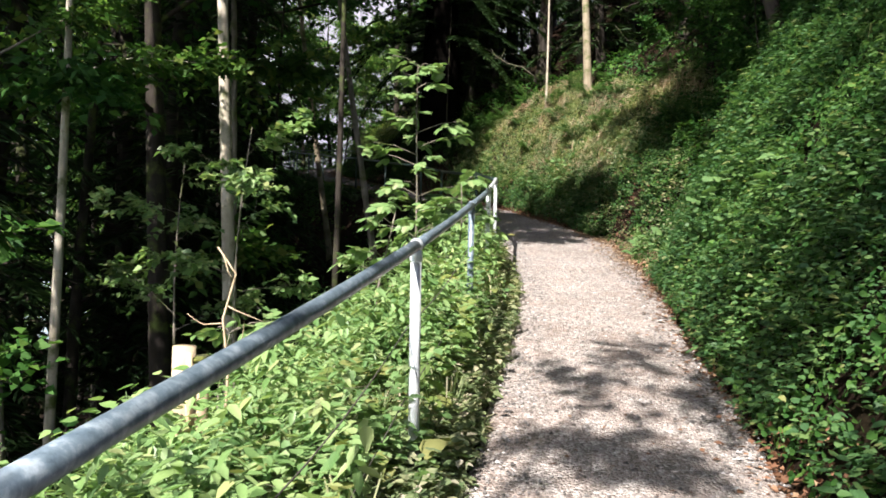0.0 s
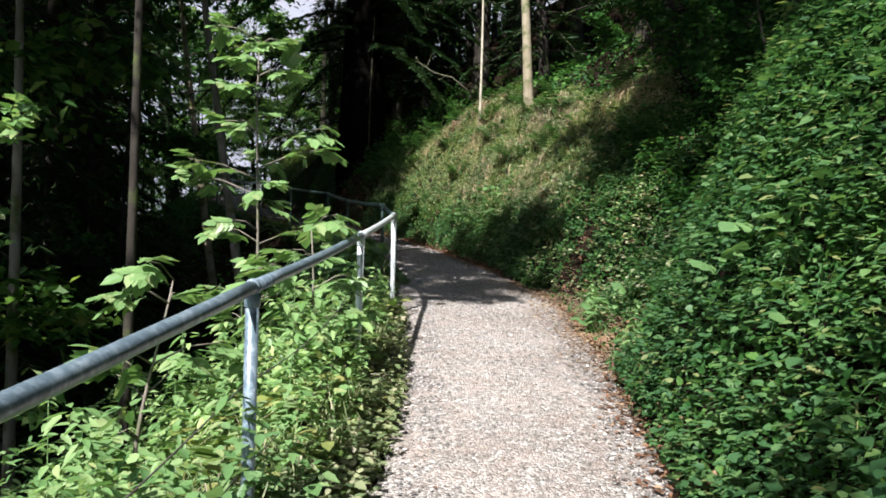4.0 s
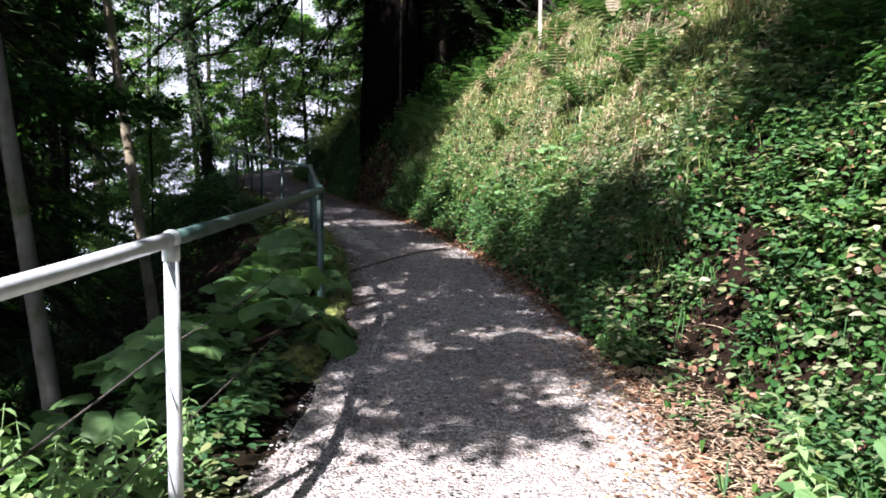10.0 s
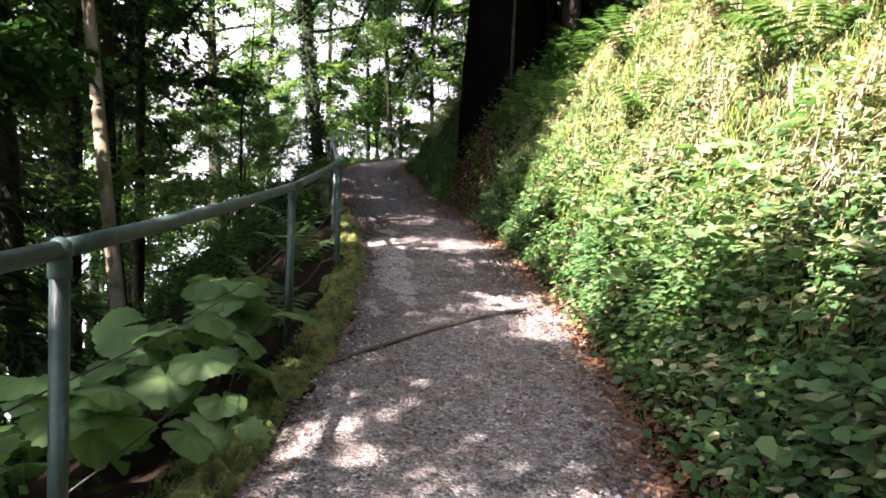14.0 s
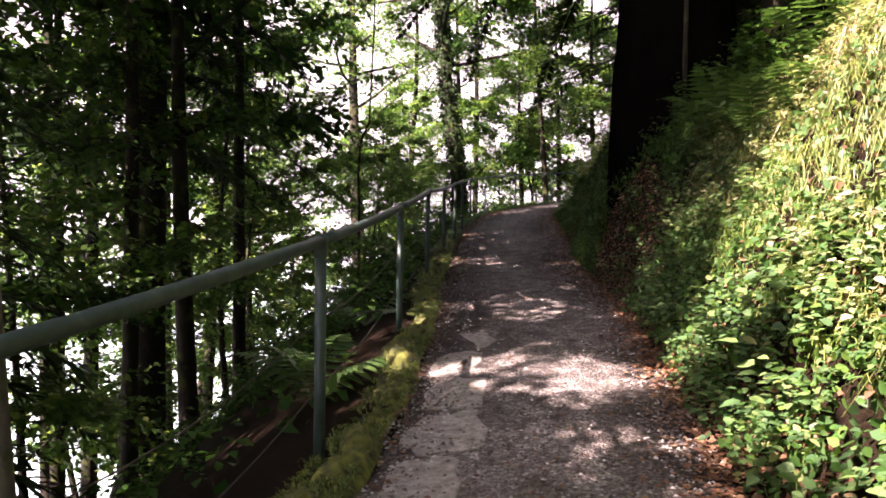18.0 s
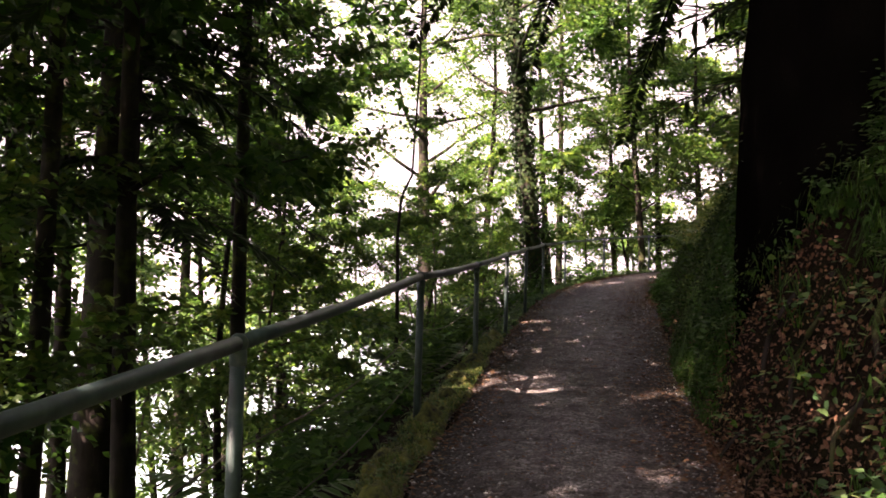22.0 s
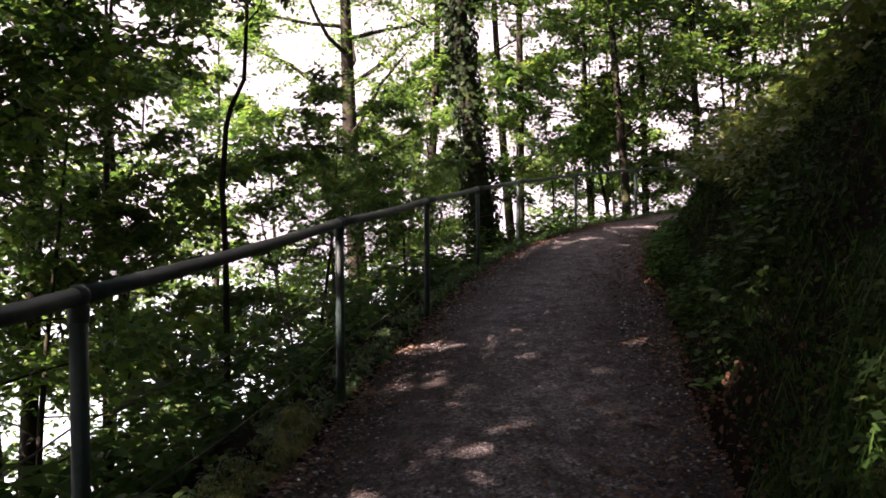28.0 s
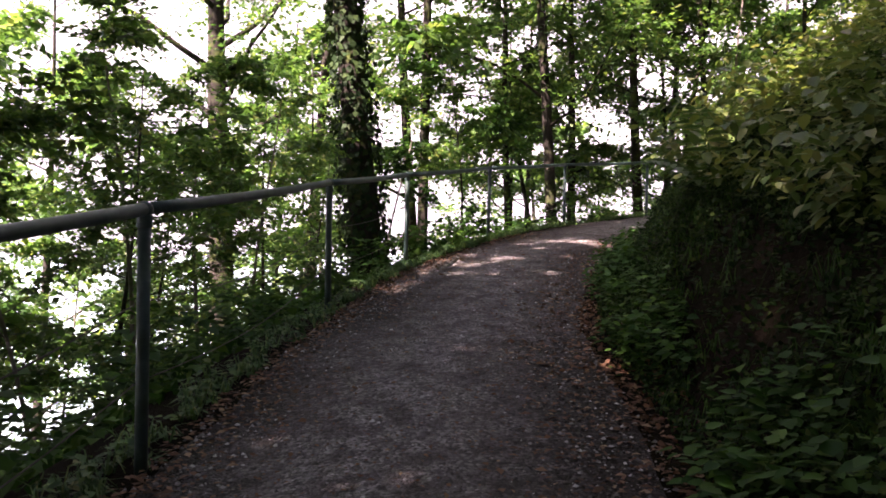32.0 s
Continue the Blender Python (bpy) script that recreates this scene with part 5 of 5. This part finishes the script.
for i, (ux, uy, uh) in enumerate(((-2.4, 9.3, 3.9), (-3.3, 9.9, 4.2), (-4.9, 7.4, 2.6))):
    broadleaf(90 + i, uh, 0.025, 0.45, 0.95, 24, 20, 0.11, (0.2, -0.1), 0.08, BARK_GREY, LEAF_WEED, at=(ux, uy), label="slim young tree with sunlit leaf sprays on the slope", group="young sunlit trees", roots=False)


# ---- nettles that stand above the weeds ----
def nettle(x, y, height, seed):
    r = np.random.default_rng(seed)
    t = thing("nettle", "tall green stinging nettle standing above the weeds", "nettle", "nettles", at=(x, y, float(ground_z(x, y))))
    b = Builder()
    line = trunk_line(r, height, (r.normal(0, 0.12), r.normal(0, 0.12)), 0.02, 8)
    tube(b, line, np.linspace(0.006, 0.002, 8), 5)
    part("stem", b.mesh("stem", LEAF_WEED), t)
    for i in range(11):
        f = 0.2 + 0.78 * i / 10
        s = [np.interp(f * height, line[:, 2], line[:, j]) for j in range(3)]
        a = i * 1.57 + r.normal(0, 0.15)
        k = (1.15 - 0.85 * f) * 0.17
        for sd in (1, -1):
            p, q = leaves(np.array([s]), np.array([[sd * math.cos(a), sd * math.sin(a), -0.25]]), np.array([[0, 0, 1.0]]), np.array([k]), np.array([k * 0.5]), "ovate", 0.3)
            part("leaf", quads_mesh("leaf", p, q, LEAF_WEED), t)


rng = np.random.default_rng(15)
for i in range(16):
    yy = 4.2 + 0.6 * i
    nettle(float(smooth(LEFT_AT, yy)) - rng.uniform(0.5, 2.4), yy, rng.uniform(0.85, 1.35), 200 + i)
for i, (xx, yy, hh) in enumerate(((0.72, 12.9, 0.55), (0.60, 12.6, 0.7), (0.66, 12.2, 0.6), (0.78, 13.2, 0.5), (3.2, 12.6, 0.5), (3.3, 13.4, 0.45), (3.25, 11.6, 0.5), (0.25, 12.3, 0.8), (0.42, 12.6, 0.85), (0.1, 12.0, 0.75), (0.5, 12.3, 0.65), (0.3, 12.8, 0.7), (-0.1, 12.4, 0.8), (0.2, 11.6, 0.8), (0.45, 13.05, 0.55), (0.6, 13.2, 0.5), (0.55, 12.9, 0.6), (0.35, 13.3, 0.6), (0.7, 13.4, 0.45), (0.5, 13.5, 0.5), (0.25, 13.1, 0.6), (0.65, 12.95, 0.5), (0.4, 12.85, 0.65), (0.72, 13.1, 0.42))):
    nettle(xx, yy, hh, 240 + i)


# ---- ferns ----
def frond(name, seed, length):
    r = np.random.default_rng(seed)
    k = 26
    f = np.repeat(np.linspace(0.12, 1.0, k // 2), 2)
    sd = np.tile([1.0, -1.0], k // 2)
    bx, bz = f * length, 0.55 * length * np.sin(f * 2.2) * 0.75
    ln = length * 0.30 * np.sin(np.clip(f * 1.05, 0, 1) * math.pi * 0.92 + 0.18) + 0.012
    p, q = leaves(np.stack([bx, np.zeros(k), bz], 1), np.stack([np.full(k, 0.45), sd, -0.15 + r.normal(0, 0.06, k)], 1), np.array([[0, 0, 1.0]] * k), ln, ln * 0.30 + 0.006, "ovate", 0.1)
    b = Builder()
    b.add(p, q.tolist())
    g = np.linspace(0, 1, 7)
    tube(b, np.stack([g * length, g * 0, 0.55 * length * np.sin(g * 2.2) * 0.75], 1), np.linspace(0.005, 0.0015, 7), 4)
    return b.mesh(name, LEAF_FERN, False)


FROND = [frond("frond", 90 + i, 0.62 + 0.08 * i) for i in range(3)]
rng = np.random.default_rng(21)
for fy, fd in ((20.6, 2.3), (21.8, 1.5), (24.6, 1.9), (26.4, 1.6), (27.3, 1.0), (18.2, 2.6), (16.2, 1.9), (13.2, 2.6), (10.8, 2.2), (9.0, 2.8), (7.0, 2.4), (23.2, 2.6), (28.3, 1.5), (33.5, 1.0), (36.5, 1.4), (39.5, 0.9), (14.9, -0.55), (20.9, -0.7), (23.8, -0.8), (26.6, -0.9), (31.0, -0.8), (20.3, 1.3), (21.2, 2.0), (22.4, 1.0), (22.9, 1.9), (23.9, 1.3), (25.3, 1.0), (25.6, 1.7), (26.3, 1.0), (19.4, 1.6)):
    fx = float(smooth(RIGHT_AT, fy)) + fd if fd > 0 else float(smooth(LEFT_AT, fy)) + fd
    fern = thing("fern", "green fern with arching fronds on the slope", "fern", "ferns", at=(fx, fy, float(ground_z(fx, fy))))
    for i in range(7):
        fr = part("frond", FROND[i % 3], fern)
        k = rng.uniform(0.7, 1.1)
        fr.matrix_local = pose(0, 0, 0.02, 0, rng.normal(-12, 10), i * 51 + rng.normal(0, 12)) @ Matrix.Diagonal((k, k, k, 1))

# ---- stump and dead wood ----
sx, sy = -1.9, 5.8
stump = thing("tree_stump", "split pale tree stump with moss among weeds", "stump", at=(sx, sy, float(ground_z(sx, sy))))
for nm, ox, oy, rad, top, sides in (("stump_half", 0.0, 0.0, 0.09, 1.40, 11), ("stump_half", 0.11, 0.05, 0.065, 1.30, 9), ("splinter", 0.05, -0.05, 0.03, 1.36, 6)):
    b = Builder()
    tube(b, [(ox * 1.2, oy, -0.3), (ox, oy, 0.1), (ox, oy, top * 0.6), (ox + 0.01, oy, top)], [rad * 1.5, rad * 1.1, rad, rad * 0.95], sides)
    part(nm, b.mesh(nm, CUT_WOOD if nm == "splinter" else DEAD_WOOD), stump)
bm = bmesh.new()
bmesh.ops.create_icosphere(bm, subdivisions=3, radius=0.085, matrix=Matrix.Translation((0.10, 0.04, 1.30)) @ Matrix.Diagonal((1, 1, 0.45, 1)))
for v in bm.verts:
    v.co += v.normal * 0.02 * noise.noise(v.co * 14)
me = bpy.data.meshes.new("moss_cap")
bm.to_mesh(me)
bm.free()
me.materials.append(MOSS)
me.shade_smooth()
part("moss_cap", me, stump, "yellow-green moss cap")


EARTH = plain("orange_earth", [(0.3, (0.03, 0.015, 0.01)), (0.5, (0.10, 0.048, 0.027)), (0.72, (0.22, 0.12, 0.075))], 14, 0.95, relief=1.0, depth=0.05)


def dead_branch(x, y, lift, pts, rad, twigs, label, seed):
    r = np.random.default_rng(seed)
    t = thing("dead_branch", label, "branch", at=(x, y, float(ground_z(x, y)) + lift))
    line = np.array(pts, float)
    b = Builder()
    tube(b, line, np.linspace(rad, rad * 0.4, len(line)), 6)
    part("stem", b.mesh("stem", EARTH if rad > 0.15 else BARK_GREY if twigs > 6 else DEAD_WOOD), t)
    for i in range(twigs):
        f = 0.3 + 0.7 * r.random()
        s = np.array([np.interp(f * (len(line) - 1), range(len(line)), line[:, j]) for j in range(3)])
        ll = limb_line(r, s, r.normal(0, 1, 3) + [0, 0, 0.6], 0.22 + 0.3 * r.random(), 5, 0.2, 0.25)
        b = Builder()
        tube(b, ll, np.linspace(rad * 0.45, rad * 0.12, 5), 4)
        part("twig", b.mesh("twig", BARK_GREY if twigs > 6 else DEAD_WOOD), t)


dead_branch(-1.65, 6.0, -0.1, ((0, 0, -0.2), (0.0, 0, 0.5), (0.03, 0, 1.1), (-0.02, 0.02, 1.5), (0.08, 0.0, 1.85), (-0.06, 0.0, 2.05)), 0.015, 4, "crooked pale dead branch sticking out of the weeds", 1)
dead_branch(-0.6, 14.2, 0.05, ((0, 0, 0), (-0.5, 0.6, -0.3), (-1.1, 1.1, -0.75)), 0.03, 4, "fallen dead branch on the slope", 2)
dead_branch(-0.9, 13.4, 0.08, ((0, 0, 0), (-0.3, 0.9, -0.2), (-0.7, 1.8, -0.5)), 0.02, 3, "fallen dead branch on the slope", 3)
dead_branch(2.75, 23.6, 0.9, ((0, 0, 0), (-0.5, -0.1, 0.35), (-0.95, -0.1, 0.45), (-1.4, -0.2, 0.7)), 0.016, 7, "bare twiggy dead branch on the bank", 4)
dead_branch(3.25, 19.9, -0.1, ((0, 0, 0), (-0.05, -0.02, 0.3), (-0.03, -0.05, 0.42)), 0.018, 0, "pale broken stub on the bank", 5)
dead_branch(3.33, 19.8, -0.1, ((0, 0, 0), (0.06, -0.02, 0.25), (0.1, -0.05, 0.36)), 0.015, 0, "pale broken stub on the bank", 6)
dead_branch(2.47, 24.62, -0.2, ((0, 0, 0), (-0.06, -0.08, 0.25), (-0.02, -0.12, 0.42)), 0.19, 0, "orange-brown rotten stump on top of the bank", 7)


# ---- bare earth below the big spruce, with roots ----
def earth_patch(cy, cd, ry, rd, label, seed):
    """Bare crumbling soil lying on the bank."""
    n, m = 14, 10
    pts = []
    for i in range(n):
        for j in range(m):
            u, v = 2 * i / (n - 1) - 1, 2 * j / (m - 1) - 1
            q = math.sqrt(max(0.0, 1 - 0.45 * v * v)), math.sqrt(max(0.0, 1 - 0.45 * u * u))
            yy, dd2 = cy + u * ry * q[0], cd + v * rd * q[1]
            xx = float(smooth(RIGHT_AT, yy)) + dd2
            edge = 1 - max(abs(u), abs(v)) ** 4
            pts.append((xx - 0.03 * edge, yy, float(ground_z(xx, yy)) + 0.035 * edge - 0.03 + 0.04 * noise.noise((xx * 9, yy * 9, seed)) + 0.05 * noise.noise((xx * 25, yy * 25, seed))))
    ids2 = np.arange(n * m).reshape(n, m)
    q = np.stack([ids2[:-1, :-1], ids2[:-1, 1:], ids2[1:, 1:], ids2[1:, :-1]], -1).reshape(-1, 4)
    return tagged(part("bare_earth", quads_mesh("bare_earth", pts, q, EARTH, True)), label, "earth bank")


earth_patch(19.2, 0.75, 0.14, 0.08, "small patch of bare brown earth in the bank", 5)
for i, (ry, rd, dx, dy) in enumerate(((28.4, 0.55, -0.35, -0.5), (28.7, 0.45, -0.45, -0.2), (27.8, 0.7, -0.3, -0.6))):
    rx = float(smooth(RIGHT_AT, ry)) + rd
    b = Builder()
    line = [(rx + dx * f, ry + dy * f, float(ground_z(rx + dx * f, ry + dy * f)) + 0.02 + 0.03 * math.sin(f * 9 + i)) for f in np.linspace(0, 1.1, 13)]
    line = [(x + 0.05 * math.sin(k * 1.1 + i), y + 0.04 * math.sin(k * 1.7 + 2 * i), z) for k, (x, y, z) in enumerate(line)]
    tube(b, line, np.linspace(0.022, 0.006, 13), 7)
    root = thing("root", "gnarled brown tree root on the bank", "root", "roots")
    part("root_wood", b.mesh("root_wood", BARK_DARK), root)

# ---- ivy on the dark trunk ----
rng = np.random.default_rng(31)
n = 4200
hh = rng.uniform(0.1, 11.5, n)
an = rng.uniform(0, 6.28, n)
rr = (0.30 - 0.012 * hh) + 0.13 * rng.random(n) ** 2
tl = [o for o in ivy_tree.children if o.name.startswith("trunk")][0].data
ring = np.array([v.co for v in tl.vertices]).reshape(-1, 10, 3).mean(1)
cx, cyy = np.interp(hh, ring[:, 2], ring[:, 0]), np.interp(hh, ring[:, 2], ring[:, 1])
out = np.stack([np.cos(an), np.sin(an), np.zeros(n)], 1)
ln = rng.uniform(0.07, 0.15, n)
p, q = leaves(np.stack([cx, cyy, hh], 1) + out * rr[:, None], out * 0.4 + np.array([0, 0, -0.9]) + rng.normal(0, 0.4, (n, 3)), out + rng.normal(0, 0.3, (n, 3)), ln, ln * 0.85, "kite")
part("ivy", quads_mesh("ivy", p, q, NEEDLES), ivy_tree, "dark ivy leaves on the trunk")

# ---- litter and gravel ----
rng = np.random.default_rng(44)


def flat_litter(n, y0, y1, f_of, size, slim=0.6, lift=0.012):
    y = rng.uniform(y0, y1, n)
    lo, hi = smooth(LEFT_AT, y), smooth(RIGHT_AT, y)
    x = lo + (hi - lo) * f_of(n)
    inside = (x > lo) & (x < hi)
    z = np.where(inside, path_z(x, y), ground_z(x, y)) + lift
    a = rng.uniform(0, 6.28, n)
    ln = size * rng.uniform(0.5, 1.3, n)
    return leaves(np.stack([x, y, z], 1), np.stack([np.cos(a), np.sin(a), rng.normal(0.05, 0.12, n)], 1), np.array([0, 0, 1.0]) + rng.normal(0, 0.22, (n, 3)), ln, ln * slim, "kite", 0.12)


right_edge = lambda n: 1.06 - np.abs(rng.normal(0, 0.10, n))
left_edge = lambda n: -0.02 + np.abs(rng.normal(0, 0.07, n))
anywhere = lambda n: rng.random(n)
stuff("leaf_litter", [flat_litter(2600, 9, 20, right_edge, 0.05), flat_litter(3800, 18, 28, right_edge, 0.048), flat_litter(4200, 28, 46, lambda n: 1.04 - np.abs(rng.normal(0, 0.17, n)), 0.05), flat_litter(1300, 22, 31, lambda n: 1.14 - np.abs(rng.normal(0, 0.12, n)), 0.06), flat_litter(900, 3, 10, right_edge, 0.055)], LITTER, "brown dead leaves along the foot of the bank", "leaf litter")
stuff("leaf_litter", [flat_litter(2600, 16, 44, left_edge, 0.05), flat_litter(2400, 28, 46, lambda n: -0.02 + np.abs(rng.normal(0, 0.13, n)), 0.05), flat_litter(3800, 17, 46, anywhere, 0.035), flat_litter(7000, 27, 47, anywhere, 0.024), flat_litter(350, 2, 17, anywhere, 0.03)], LITTER, "scattered small dead leaves on the path", "leaf litter")
stuff("leaf_litter", [carpet(1500, 10.8, 15.8, -0.1, 0.95, 1, 0.042, 1.0, "ovate", False, 0.02), carpet(3800, 26.6, 29.6, -0.1, 0.62, 1, 0.034, 1.3, "kite", False, 0.03), carpet(1500, 14.5, 24.5, 0.35, 2.2, 1, 0.05, 1.0, "kite", False, 0.16), carpet(2600, 16.5, 27, -0.1, 0.3, 1, 0.048, 1.0, "ovate", False, 0.03), carpet(900, 3, 10.8, -0.05, 0.2, 1, 0.055, 1.0, "kite", False, 0.03), carpet(1800, 30, 46, -0.05, 0.3, 1, 0.045, 1.0, "ovate", False, 0.03)], LITTER, "brown dead leaves lying against the bank", "leaf litter")
stuff("dry_straw", [flat_litter(3600, 10.6, 16.3, lambda n: 1.1 + rng.normal(0, 0.15, n), 0.14, 0.055, 0.018), flat_litter(5200, 10.6, 16.3, lambda n: 1.12 + rng.normal(0, 0.14, n), 0.03, 0.5, 0.012)], STRAW, "pale dry straw and twigs at the foot of the bank", "litter")

n = 52000
y = np.concatenate([rng.uniform(2.5, 22, 20000), rng.uniform(22, 44, n - 32000), rng.uniform(10, 24, 12000)])
lo, hi = smooth(LEFT_AT, y), smooth(RIGHT_AT, y)
u = rng.random(n)
u = np.where(rng.random(n) < 0.5, u, np.where(u < 0.5, u * 0.4, 1 - (1 - u) * 0.4))
x = lo + (hi - lo) * u
r = np.where(np.arange(n) < n - 12000, 0.004 + 0.013 * rng.random(n) ** 2.2, 0.005 + 0.011 * rng.random(n) ** 1.6)
z = path_z(x, y) + r * 0.35
octa = np.array([(1, 0, 0), (0, 1, 0), (-1, 0, 0), (0, -1, 0), (0, 0, 0.75), (0, 0, -0.6)])
a = rng.uniform(0, 6.28, n)
rot = np.stack([np.stack([np.cos(a), -np.sin(a), 0 * a], 1), np.stack([np.sin(a), np.cos(a), 0 * a], 1), np.stack([0 * a, 0 * a, 1 + 0 * a], 1)], 1)
sh = octa[None] * (r[:, None, None] * rng.uniform(0.6, 1.3, (n, 6, 1)))
sh = np.einsum("nij,nkj->nki", rot, sh) + np.stack([x, y, z], 1)[:, None]
tri = (np.arange(n)[:, None, None] * 6 + np.array([[(0, 1, 4), (1, 2, 4), (2, 3, 4), (3, 0, 4)]])).reshape(-1, 3)
tagged(part("gravel", quads_mesh("gravel", sh.reshape(-1, 3), tri, PEBBLE)), "loose grey gravel on the path", "gravel", kind="stuff")
